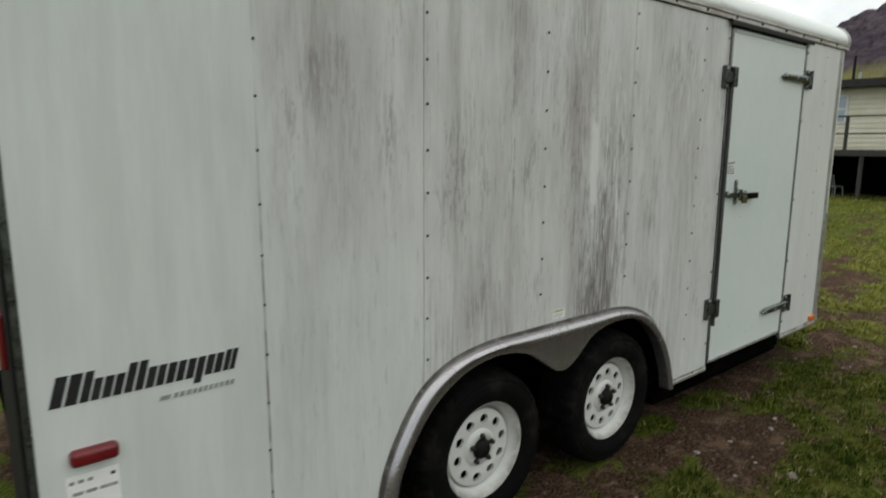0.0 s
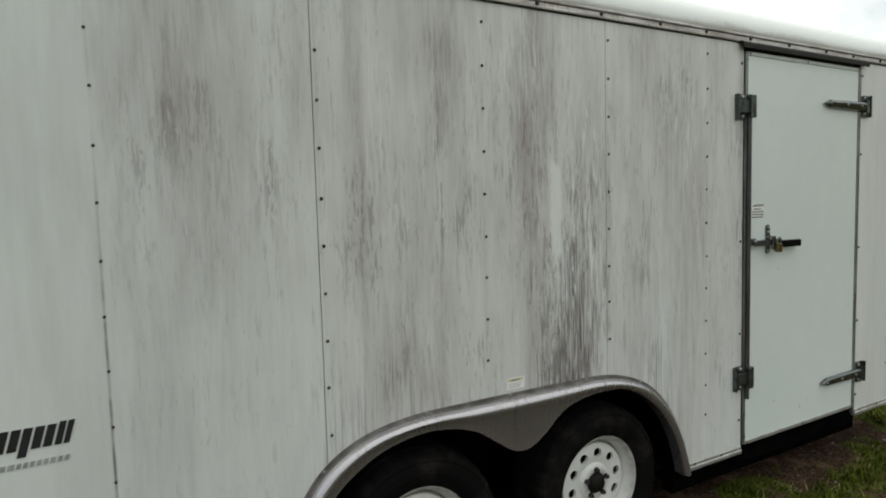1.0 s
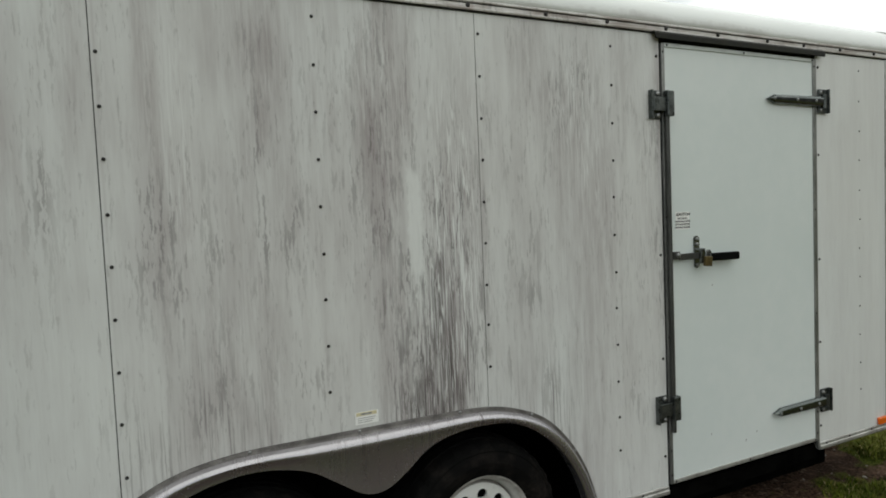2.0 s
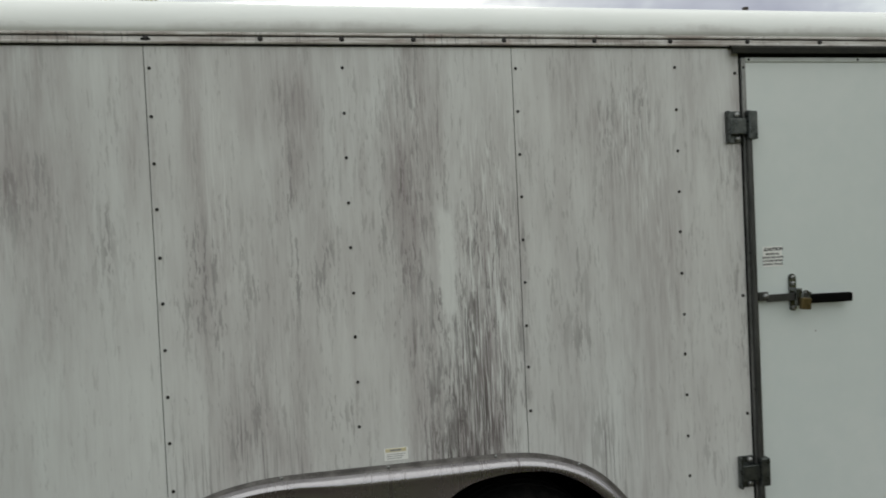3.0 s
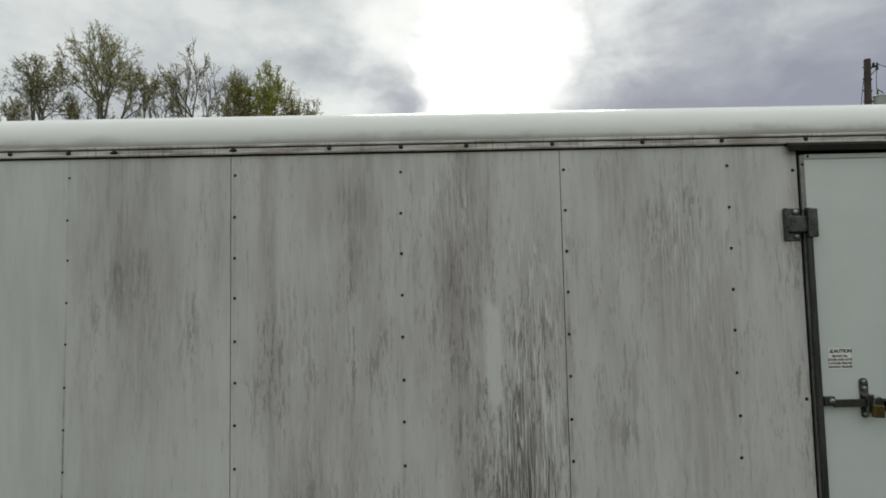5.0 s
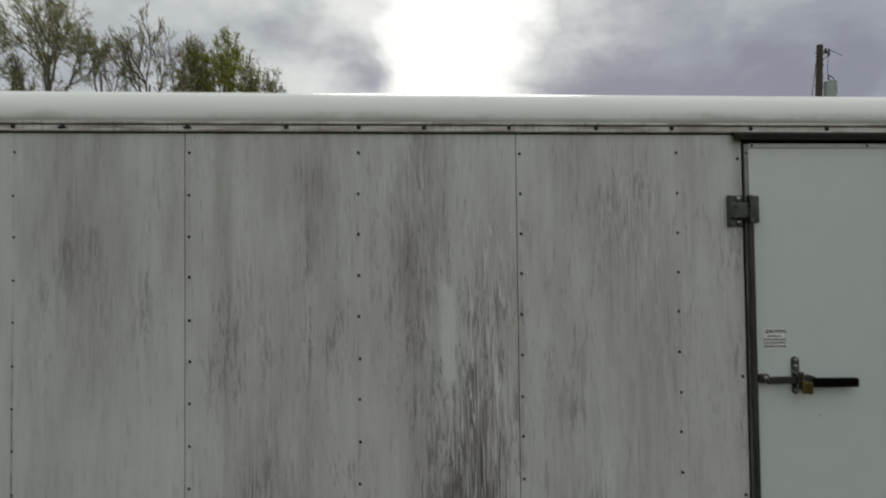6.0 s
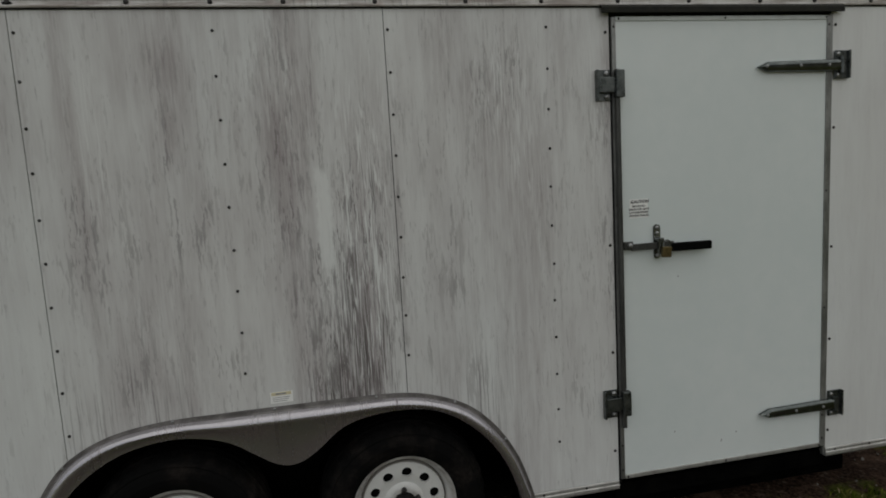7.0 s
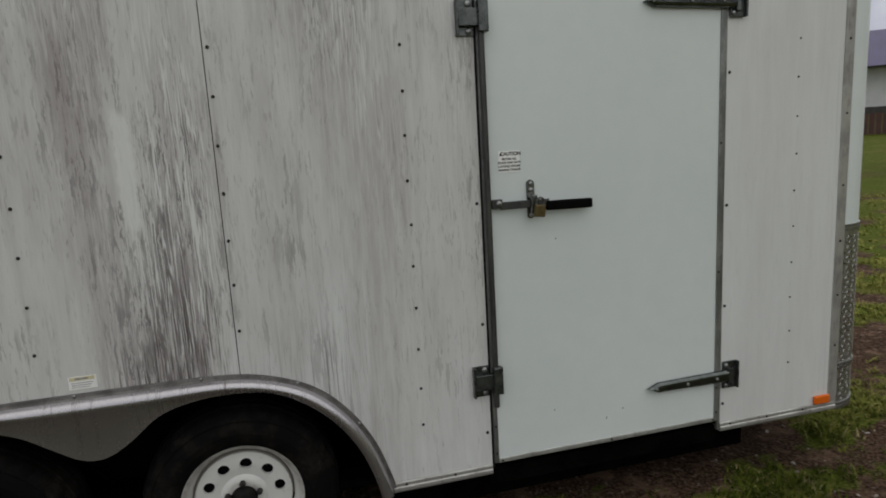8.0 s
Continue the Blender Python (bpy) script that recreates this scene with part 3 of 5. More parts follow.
def shared(name, me, parent, at, turn=None):
    ob = new(name, me)
    ob.parent = parent
    ob.matrix_local = Matrix.Translation(at) @ (turn or Matrix())
    return ob


def thing(name, at, label, category, group="", turn=0.0):
    ob = new(name)
    ob.empty_display_size = 0.1
    ob.matrix_world = pose(*at, 0, 0, turn)
    return tagged(ob, label, category, group)


def box(bm, x0, x1, y0, y1, z0, z1, bevel=0.0):
    r = bmesh.ops.create_cube(bm, size=1.0, matrix=Matrix.Translation(((x0 + x1) / 2, (y0 + y1) / 2, (z0 + z1) / 2)) @ Matrix.Diagonal((abs(x1 - x0), abs(y1 - y0), abs(z1 - z0), 1)))
    if bevel:
        edges = {e for v in r["verts"] for e in v.link_edges}
        bmesh.ops.bevel(bm, geom=list(edges), offset=bevel, segments=2, profile=0.5, affect="EDGES")
    return bm


def tube(bm, pts, radii, seg=8, cap=True):
    """A tapered tube along points."""
    rings = []
    for i, p in enumerate(pts):
        a, b = Vector(pts[max(i - 1, 0)]), Vector(pts[min(i + 1, len(pts) - 1)])
        d = (b - a).normalized()
        u = d.cross(Vector((0.3, 0.2, 0.93) if abs(d.z) < 0.8 else (1, 0.1, 0))).normalized()
        w = d.cross(u)
        r = radii[i] if isinstance(radii, (list, tuple)) else radii
        rings.append([bm.verts.new(Vector(p) + (u * math.cos(k * 2 * math.pi / seg) + w * math.sin(k * 2 * math.pi / seg)) * r) for k in range(seg)])
    for a, b in zip(rings, rings[1:]):
        for k in range(seg):
            bm.faces.new((a[k], a[(k + 1) % seg], b[(k + 1) % seg], b[k]))
    if cap:
        bm.faces.new(rings[0])
        bm.faces.new(rings[-1])
    return bm


def turned(bm, profile, seg=48, closed=False, wob=None):
    """A body turned round the y axis from (radius, y) pairs."""
    rings = []
    for i, (r, y) in enumerate(profile):
        ring = []
        for k in range(seg):
            a = 2 * math.pi * k / seg
            rr = r + (wob(i, k) if wob else 0.0)
            ring.append(bm.verts.new((rr * math.cos(a), y, rr * math.sin(a))))
        rings.append(ring)
    pairs = list(zip(rings, rings[1:])) + ([(rings[-1], rings[0])] if closed else [])
    for a, b in pairs:
        for k in range(seg):
            bm.faces.new((a[k], a[(k + 1) % seg], b[(k + 1) % seg], b[k]))
    return rings


def prism(bm, pts, y0, y1, bevel=0.0):
    """An outline in x and z, extruded along y."""
    a = [bm.verts.new((x, y0, z)) for x, z in pts]
    b = [bm.verts.new((x, y1, z)) for x, z in pts]
    faces = [bm.faces.new(a), bm.faces.new(b[::-1])]
    for i in range(len(pts)):
        j = (i + 1) % len(pts)
        faces.append(bm.faces.new((a[i], b[i], b[j], a[j])))
    if bevel:
        bmesh.ops.bevel(bm, geom=faces[0].edges[:], offset=bevel, segments=4, profile=0.5, affect="EDGES")
    return bm


def extruded(bm, prof, x0, x1, n=1):
    """A section in y and z, run along x."""
    rings = [[bm.verts.new((x0 + (x1 - x0) * i / n, y, z)) for y, z in prof] for i in range(n + 1)]
    for a, b in zip(rings, rings[1:]):
        for k in range(len(prof)):
            j = (k + 1) % len(prof)
            bm.faces.new((a[k], a[j], b[j], b[k]))
    bm.faces.new(rings[0])
    bm.faces.new(rings[-1][::-1])
    return bm


def spline(pts, n):
    """Catmull-Rom points through pts, evenly spread."""
    p = [Vector(q) for q in pts]
    p = [p[0] * 2 - p[1]] + p + [p[-1] * 2 - p[-2]]
    fine = []
    for i in range(1, len(p) - 2):
        for k in range(16):
            t = k / 16
            fine.append(0.5 * (2 * p[i] + (p[i + 1] - p[i - 1]) * t + (2 * p[i - 1] - 5 * p[i] + 4 * p[i + 1] - p[i + 2]) * t * t + (3 * p[i] - p[i - 1] - 3 * p[i + 1] + p[i + 2]) * t ** 3))
    fine.append(p[-2])
    dist = [0.0]
    for a, b in zip(fine, fine[1:]):
        dist.append(dist[-1] + (b - a).length)
    out = []
    for i in range(n):
        d = dist[-1] * i / (n - 1)
        k = max(j for j in range(len(dist)) if dist[j] <= d + 1e-9)
        k = min(k, len(fine) - 2)
        out.append(fine[k].lerp(fine[k + 1], (d - dist[k]) / max(dist[k + 1] - dist[k], 1e-9)))
    return out


# ---- ground ----


def rise(x, y):
    """Height of the land: flat round the trailer, climbing gently far off."""
    r = math.hypot(x, y)
    t = min(max((r - 32) / 50, 0), 1)
    return (t * t * (3 - 2 * t)) * 3.4 + 0.012 * noise.noise((x * 1.7, y * 1.7, 0)) + 0.02 * noise.noise((x * 0.5, y * 0.5, 3)) - (0.006 if -3 < x < 3 and -0.1 < y < 2.5 else 0)


def cover_at(x, y):
    """How grassy the ground is, 0 to 1: tufts and worn soil beside the trailer, fuller grass farther off."""

    def spot(cx, cy, sx, sy):
        return math.exp(-((x - cx) / sx) ** 2 - ((y - cy) / sy) ** 2)

    near = 1 - min(max((math.hypot(x - 1.0, y) - 3.5) / 4, 0), 1)
    v = 0.66 - 0.24 * near + 0.42 * noise.noise((x * 1.3 + 7, y * 1.6, 0)) + 0.46 * noise.noise((x * 3.1, y * 3.4 + 4, 1)) + 0.22 * noise.noise((x * 8.5, y * 8.5, 6))
    v += 0.45 * spot(2.72, .22, .40, .10) + 0.35 * spot(.75, -.66, .5, .14) + 0.42 * spot(1.95, -.60, .5, .16) + 0.30 * spot(.05, -.32, .3, .09) + 0.35 * spot(3.3, -.3, .5, .2)
    v -= 0.45 * spot(.9, -.32, .38, .10) + 0.45 * spot(.45, -.12, .35, .10) + 0.40 * spot(1.1, -.62, .22, .09) + 0.40 * spot(2.42, -.27, .28, .10) + 0.50 * spot(3.3, .12, .45, .12) + 0.3 * spot(1.4, -.06, .25, .1)
    if x > 2.6:
        v += min((x - 2.6) / 1.0, 1.0) * (0.55 * noise.noise((x * 0.9 + 3, y * 2.1, 5)) - 0.06) * (1.0 if x < 8 else 0.3)
    if -2.4 < x < 2.6 and 0.15 < y < 2.4:
        v -= 0.5
    return min(max(0.5 + (v - 0.5) * 1.15, 0), 1)


def axis_lines(lo, hi, step, reach, grow):
    near = list(np.arange(lo, hi, step))
    out, d = [], step
    p = near[-1]
    while p < reach:
        d *= grow
        p += d
        out.append(p)
    back, d, p = [], step, near[0]
    while p > -reach:
        d *= grow
        p -= d
        back.append(p)
    return back[::-1] + near + out


def make_ground():
    xs, ys = axis_lines(-2.5, 7.0, 0.07, 1500, 1.12), axis_lines(-3.0, 3.0, 0.07, 1500, 1.12)
    verts = [(x, y, rise(x, y)) for y in ys for x in xs]
    w = len(xs)
    faces = [(j * w + i, j * w + i + 1, (j + 1) * w + i + 1, (j + 1) * w + i) for j in range(len(ys) - 1) for i in range(w - 1)]
    me = bpy.data.meshes.new("ground")
    me.from_pydata(verts, [], faces)
    me.attributes.new("cover", "FLOAT", "POINT").data.foreach_set("value", [cover_at(v[0], v[1]) for v in verts])
    me.materials.append(M["ground"])
    for f in me.polygons:
        f.use_smooth = True
    return tagged(new("ground", me), "patchy grass yard with bare brown soil", "ground", kind="structure")


make_ground()


def make_hill():
    """The wooded ridge behind the houses."""
    rng = random.Random(5)
    verts, faces = [], []
    na, nr = 700, 44
    for j in range(nr + 1):
        for i in range(na + 1):
            az = radians(-20 + 170 * i / na)
            r = 150 + 260 * j / nr
            deg = math.degrees(az)
            top = 88 / (1 + math.exp(-(deg - 66) / 5)) + 3
            t = j / nr
            z = -2 + top * (t ** 0.9) * (1 + 0.05 * noise.noise((deg * 0.09, t * 2, 2))) + 2.5 * noise.noise((deg * 0.5, t * 9, 0)) * t + rng.uniform(-1.5, 1.5) * t
            verts.append((r * math.sin(az), r * math.cos(az), z))
    w = na + 1
    faces = [(j * w + i, j * w + i + 1, (j + 1) * w + i + 1, (j + 1) * w + i) for j in range(nr) for i in range(na)]
    me = bpy.data.meshes.new("hillside")
    me.from_pydata(verts, [], faces)
    me.materials.append(M["woods"])
    return tagged(new("hillside", me), "distant purple-brown wooded hillside, still bare in spring", "hillside", kind="structure")


make_hill()

# ---- the trailer ----
REAR, FRONT, TOP, WIDE = -2.456, 2.476, 2.246, 2.50
SEAM = (-1.235, -0.013)
DOOR = (0.874, 1.892)
trailer = thing("cargo_trailer", (0, 0, 0), "white enclosed twin-axle cargo trailer with streaked dirty sides, parked on grass", "trailer")
WHEELS = (-0.905, -0.050)
HUB_Z = 0.329

# outline of the fender trim: outer and inner edge, in x and z
OUTER = spline([(-1.452, .27), (-1.428, .40), (-1.365, .540), (-1.262, .684), (-1.118, .769), (-.93, .806), (-.70, .811), (-.48, .811), (-.26, .810), (-.045, .803),
                (.100, .774), (.235, .712), (.345, .606), (.425, .476), (.473, .345), (.497, .262)], 120)
INNER = spline([(-1.382, .27), (-1.360, .385), (-1.297, .508), (-1.202, .624), (-1.070, .708), (-.93, .743), (-.81, .741), (-.69, .708), (-.590, .643), (-.530, .603),
                (-.478, .588), (-.425, .598), (-.362, .637), (-.272, .706), (-.165, .737), (-.045, .744), (.072, .728), (.180, .676), (.285, .584), (.362, .470), (.410, .350), (.432, .262)], 120)


def arch_z(x):
    """Lower limit of the side sheets above the wheels, hidden under the trim."""
    if x <= OUTER[0].x + 0.02 or x >= OUTER[-1].x - 0.02:
        return None
    i = min(range(len(OUTER)), key=lambda k: abs(OUTER[k].x - x))
    return OUTER[i].y - 0.018


def side_panel(x0, x1, low, label):
    """One sheet, a little wavy, cut out over the wheels."""
    bm = bmesh.new()
    cuts = sorted({x0, x1, *[v for v in np.arange(math.ceil(x0 / 0.04) * 0.04, x1, 0.04)]})
    rows, back, n = [], [], 14
    for x in cuts:
        a = arch_z(x)
        z0 = low if a is None else a
        rows.append([bm.verts.new((x, 0.0015 * noise.noise((x * 2.1, 0, (z0 + (TOP - z0) * k / n) * 1.5)) - 0.0005, z0 + (TOP - z0) * k / n)) for k in range(n + 1)])
    for a, b in zip(rows, rows[1:]):
        for k in range(n):
            bm.faces.new((a[k], b[k], b[k + 1], a[k + 1]))
    r = bmesh.ops.extrude_face_region(bm, geom=bm.faces[:])
    for v in r["geom"]:
        if isinstance(v, bmesh.types.BMVert):
            v.co.y += 0.005
    return part("side_panel", bm, "panel", trailer, label, smooth=False)


panel_rear = side_panel(REAR + 0.02, SEAM[0] - 0.0015, 0.272, "clean off-white sheet with faint streaks")
panel_mid = side_panel(SEAM[0] + 0.0015, SEAM[1] - 0.0015, 0.272, "white sheet with heavy grey-brown run-off streaks")
panel_door = side_panel(SEAM[1] + 0.0015, DOOR[0] - 0.004, 0.272, "white sheet with grey streaks beside the door")
panel_front = side_panel(DOOR[1] + 0.004, FRONT - 0.004, 0.260, "off-white front sheet with faint streaks")

# screws in rows 152 mm apart
bm = bmesh.new()
turned(bm, [(0.0064, 0.0), (0.0064, -0.0012), (0.0054, -0.0034), (0.003, -0.0046), (0.0008, -0.0048)], 10)
bmesh.ops.holes_fill(bm, edges=bm.edges[:])
SCREW = bpy.data.meshes.new("screw")
bm.to_mesh(SCREW)
bm.free()
SCREW.materials.append(M["screw"])
rng = random.Random(2)
for px, owner, low in ((-1.835, panel_rear, 0.35), (-1.220, panel_mid, 0.70), (-0.607, panel_mid, 0.85), (0.0, panel_door, 0.85), (0.609, panel_door, 0.45), (2.243, panel_front, 0.42)):
    z = 2.171
    while z > low:
        shared("screw", SCREW, owner, (px + rng.uniform(-.0025, .0025), -0.001, z + rng.uniform(-.003, .003)), Matrix.Scale(0.68 if px < -1.8 or px > 2 else 0.88, 4))
        z -= 0.1524 if abs(z - 0.647) > 0.01 else 0.143
for x, owner, zs in ((0.855, panel_door, (2.15, 1.31, 0.86, 0.43)), (1.912, panel_front, (2.17, 1.74, 1.22, 0.80, 0.47, 0.37))):
    for z in zs:
        shared("screw", SCREW, owner, (x, -0.001, z))

# inner wall behind the sheets, with the wheel recess and the doorway left out
bm = bmesh.new()
box(bm, REAR + 0.02, -1.40, 0.006, 0.05, 0.29, TOP)
box(bm, -1.40, 0.45, 0.006, 0.05, 0.80, TOP)
box(bm, 0.45, DOOR[0] - 0.006, 0.006, 0.05, 0.29, TOP)
box(bm, DOOR[1] + 0.006, FRONT, 0.006, 0.05, 0.27, TOP)
box(bm, DOOR[0] - 0.006, DOOR[1] + 0.006, 0.034, 0.05, 0.29, TOP)
part("inner_wall", bm, "liner", trailer, "dark framing behind the sheets")
bm = bmesh.new()
box(bm, REAR + 0.02, FRONT + 0.10, WIDE - 0.03, WIDE, 0.27, TOP + 0.02, 0.004)
part("far_side_panel", bm, "roof", trailer, "white far side wall")
bm = bmesh.new()
box(bm, REAR + 0.09, REAR + 0.12, 0.40, WIDE - 0.06, 0.30, 2.30, 0.004)
part("rear_ramp_door", bm, "door", trailer, "closed white rear ramp door")
bm = bmesh.new()
box(bm, REAR - 0.006, REAR + 0.05, 0.006, 0.46, 0.25, TOP + 0.05, 0.006)
part("rear_post", bm, "rubber", trailer, "black rear corner post")
bm = bmesh.new()
box(bm, REAR - 0.020, REAR - 0.004, 0.07, 0.17, 1.03, 1.17, 0.007)
part("tail_light", bm, "red", trailer, "red tail light on the rear post")
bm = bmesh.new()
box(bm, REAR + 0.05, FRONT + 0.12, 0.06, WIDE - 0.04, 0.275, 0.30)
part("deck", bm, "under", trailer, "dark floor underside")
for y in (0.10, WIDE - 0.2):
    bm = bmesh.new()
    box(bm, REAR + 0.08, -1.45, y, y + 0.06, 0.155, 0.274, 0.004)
    part("chassis_rail", bm, "under", trailer, "black steel chassis rail that also blacks out the underside")
    # hung low to add a black band for the shade below the door
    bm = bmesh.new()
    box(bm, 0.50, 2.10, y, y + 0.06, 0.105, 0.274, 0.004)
    part("chassis_rail", bm, "under", trailer, "black steel chassis rail that also blacks out the underside")
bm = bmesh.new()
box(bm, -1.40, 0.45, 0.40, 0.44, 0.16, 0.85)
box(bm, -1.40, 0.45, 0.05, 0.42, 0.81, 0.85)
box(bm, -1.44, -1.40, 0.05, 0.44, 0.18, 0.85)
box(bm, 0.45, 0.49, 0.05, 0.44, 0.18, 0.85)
part("wheel_well", bm, "under", trailer, "wheel recess coloured black for its deep shade")
for wx in WHEELS:
    bm = bmesh.new()
    tube(bm, [(wx, 0.2, HUB_Z), (wx, WIDE - 0.2, HUB_Z)], 0.04, 10)
    part("axle", bm, "under", trailer, "black axle beam", smooth=True)

# bottom edge, rear corner, top strip
for x0, x1, z in ((REAR + 0.02, -1.425, 0.272), (0.478, DOOR[0] - 0.006, 0.272), (DOOR[1] + 0.006, FRONT + 0.03, 0.261)):
    bm = bmesh.new()
    extruded(bm, [(-0.006, z - 0.014), (-0.010, z - 0.008), (-0.010, z + 0.004), (-0.006, z + 0.008), (-0.006, z + 0.020), (-0.003, z + 0.024), (0.0, z + 0.024), (0.02, z - 0.014)], x0, x1, 8)
    edge = part("bottom_trim", bm, "trim", trailer, "dirty aluminium bottom edge strip")
    k = x0 + 0.05
    while k < x1:
        shared("screw", SCREW, edge, (k, -0.0065, z + 0.014), Matrix.Scale(0.8, 4))
        k += 0.19
bm = bmesh.new()
box(bm, REAR + 0.003, REAR + 0.020, -0.005, 0.02, 0.255, TOP + 0.01, 0.003)
post = part("corner_trim", bm, "steel", trailer, "narrow aluminium rear corner strip")
for z in (2.0, 1.53, 1.22, 0.86, 0.5):
    shared("screw", SCREW, post, (REAR + 0.013, -0.005, z))
bm = bmesh.new()
extruded(bm, [(-0.004, TOP + 0.006), (-0.010, TOP + 0.002), (-0.012, TOP + 0.006), (-0.012, TOP + 0.010), (-0.007, TOP + 0.013), (-0.007, TOP + 0.028), (-0.013, TOP + 0.032), (-0.013, TOP + 0.037), (-0.006, TOP + 0.042), (0.02, TOP + 0.042), (0.02, TOP)], REAR, FRONT + 0.125, 30)
strip = part("top_trim", bm, "strip", trailer, "stained aluminium strip below the roof")
for x in (-2.3, -2.05, -1.835, -1.665, -1.224, -.869, -.603, -.36, -.039, .297, .593, .908, 1.216, 1.541, 1.80, 2.08, 2.36):
    shared("screw", SCREW, strip, (x, -0.0075, TOP + 0.0195), Matrix.Scale(1.35, 4))
for x in (-1.665, -1.224):
    bm = bmesh.new()
    box(bm, x - 0.015, x + 0.014, -0.013, -0.006, TOP + 0.013, TOP + 0.021, 0.003)
    part("sealant", bm, "rubber", strip, "dark smear of sealant")

# thin black bar painted in as the shadow gap below the strip
bm = bmesh.new()
box(bm, REAR + 0.01, FRONT + 0.1, -0.0055, 0.004, TOP - 0.003, TOP + 0.008, 0.001)
part("strip_gasket", bm, "rubber", trailer, "black bar drawn as the shadow gap under the strip")

bm = bmesh.new()
box(bm, REAR + 0.005, FRONT + 0.11, -0.0090, 0.004, TOP + 0.0262, TOP + 0.0302, 0.0008)
part("strip_crevice", bm, "rubber", strip, "black line along the strip's groove")

# rounded roof edge, roof sheet and front corner
R = 0.128
cove = [(-0.006, TOP + 0.040), (-0.010, TOP + 0.048)] + [(R - (R + 0.010) * math.cos(a), TOP + 0.052 + R * math.sin(a)) for a in [radians(d) for d in range(4, 91, 6)]]
cove += [(R + 0.03, TOP + 0.178), (R + 0.03, TOP + 0.160)]
bm = bmesh.new()
extruded(bm, cove, REAR + 0.005, FRONT + 0.11, 40)
part("roof_cove", bm, "cove", trailer, "white rounded roof edge", smooth=True)
bm = bmesh.new()
box(bm, REAR, FRONT + 0.1, R + 0.02, WIDE, TOP + 0.165, TOP + 0.181, 0.003)
part("roof_sheet", bm, "roof", trailer, "flat white roof")
bm = bmesh.new()
rings = []
for j in range(9):
    a = radians(90 * j / 8)
    rings.append([bm.verts.new((FRONT + 0.11 + (R - y) * math.sin(a) * 0.85 if j else FRONT + 0.11, R - (R - y) * math.cos(a), z)) for y, z in cove[1:17]])
for a, b in zip(rings, rings[1:]):
    for k in range(len(a) - 1):
        if (a[k].co - b[k].co).length > 1e-5 or (a[k + 1].co - b[k + 1].co).length > 1e-5:
            bm.faces.new((a[k], a[k + 1], b[k + 1], b[k]))
bmesh.ops.remove_doubles(bm, verts=bm.verts[:], dist=1e-5)
part("roof_corner_cap", bm, "cove", trailer, "rounded white roof corner", smooth=True)
bm = bmesh.new()
extruded(bm, [(y - 0.006 if i < 9 else y, z + (0.006 if i >= 9 else 0)) for i, (y, z) in enumerate(cove)], FRONT + 0.094, FRONT + 0.122, 1)
part("corner_rib", bm, "trim", trailer, "thin metal rib at the roof corner")


CORNER = 0.205


def front_corner(z0, z1, mat, name, label, grow=0.0):
    bm = bmesh.new()
    cx, cy, r = FRONT + 0.036, CORNER, CORNER + grow
    ring = [(cx + r * math.sin(radians(d)), cy - r * math.cos(radians(d))) for d in range(0, 91, 6)]
    ring += [(cx + r, cy + 0.2), (cx + r - 0.02, cy + 0.2)] + [(cx + (r - 0.02) * math.sin(radians(d)), cy - (r - 0.02) * math.cos(radians(d))) for d in range(90, -1, -10)]
    a = [bm.verts.new((x, y, z0)) for x, y in ring]
    b = [bm.verts.new((x, y, z1)) for x, y in ring]
    for i in range(len(ring)):
        j = (i + 1) % len(ring)
        bm.faces.new((a[i], a[j], b[j], b[i]))
    bm.faces.new(a[::-1])
    bm.faces.new(b)
    return part(name, bm, mat, trailer, label)


front_corner(1.075, TOP + 0.002, "door", "front_corner", "white rounded front corner")
guard = front_corner(0.252, 1.075, "plate", "stone_guard", "aluminium tread-plate corner guard", 0.002)
for z in (1.082, 1.065, 0.455, 0.438, 0.268, 0.250):
    front_corner(z - 0.006, z + 0.006, "bolt", "guard_band", "bright metal band", 0.007)
bm = bmesh.new()
for row in range(34):
    for col in range(14):
        a = radians(3 + col * 6.4 + (3.2 if row % 2 else 0))
        z = 0.29 + row * 0.0225
        if 0.425 < z < 0.465:
            continue
        c = Vector((FRONT + 0.036 + (CORNER + 0.003) * math.sin(a), CORNER - (CORNER + 0.003) * math.cos(a), z))
        t = Vector((math.cos(a), math.sin(a), 0))
        d = (t + Vector((0, 0, 1 if (row + col) % 2 else -1))).normalized() * 0.010
        o = Vector((math.sin(a), -math.cos(a), 0))
        s = d.cross(o).normalized() * 0.0025
        q = [bm.verts.new(c + d), bm.verts.new(c + s), bm.verts.new(c - d), bm.verts.new(c - s), bm.verts.new(c + o * 0.002)]
        for k in range(4):
            bm.faces.new((q[k], q[(k + 1) % 4], q[4]))
lugs = part("tread_pattern", bm, "plate", guard, "raised diamond pattern")
tagged(lugs, kind="stuff")
bm = bmesh.new()
box(bm, FRONT - 0.009, FRONT + 0.037, -0.005, 0.01, 0.254, TOP, 0.002)
edge = part("front_edge_trim", bm, "trim", trailer, "flat aluminium strip at the front corner")
for z in (2.15, 1.86, 1.56, 1.26, 1.02, 0.78, 0.55):
    shared("screw", SCREW, edge, (FRONT + 0.014, -0.005, z), Matrix.Scale(0.8, 4))
bm = bmesh.new()
box(bm, FRONT + 0.215, FRONT + 0.235, 0.38, WIDE - 0.05, 0.26, TOP + 0.1)
part("front_wall", bm, "door", trailer, "white front wall")

# fender trim: flat flange, rolled bead, skirt
bm = bmesh.new()
rows = []
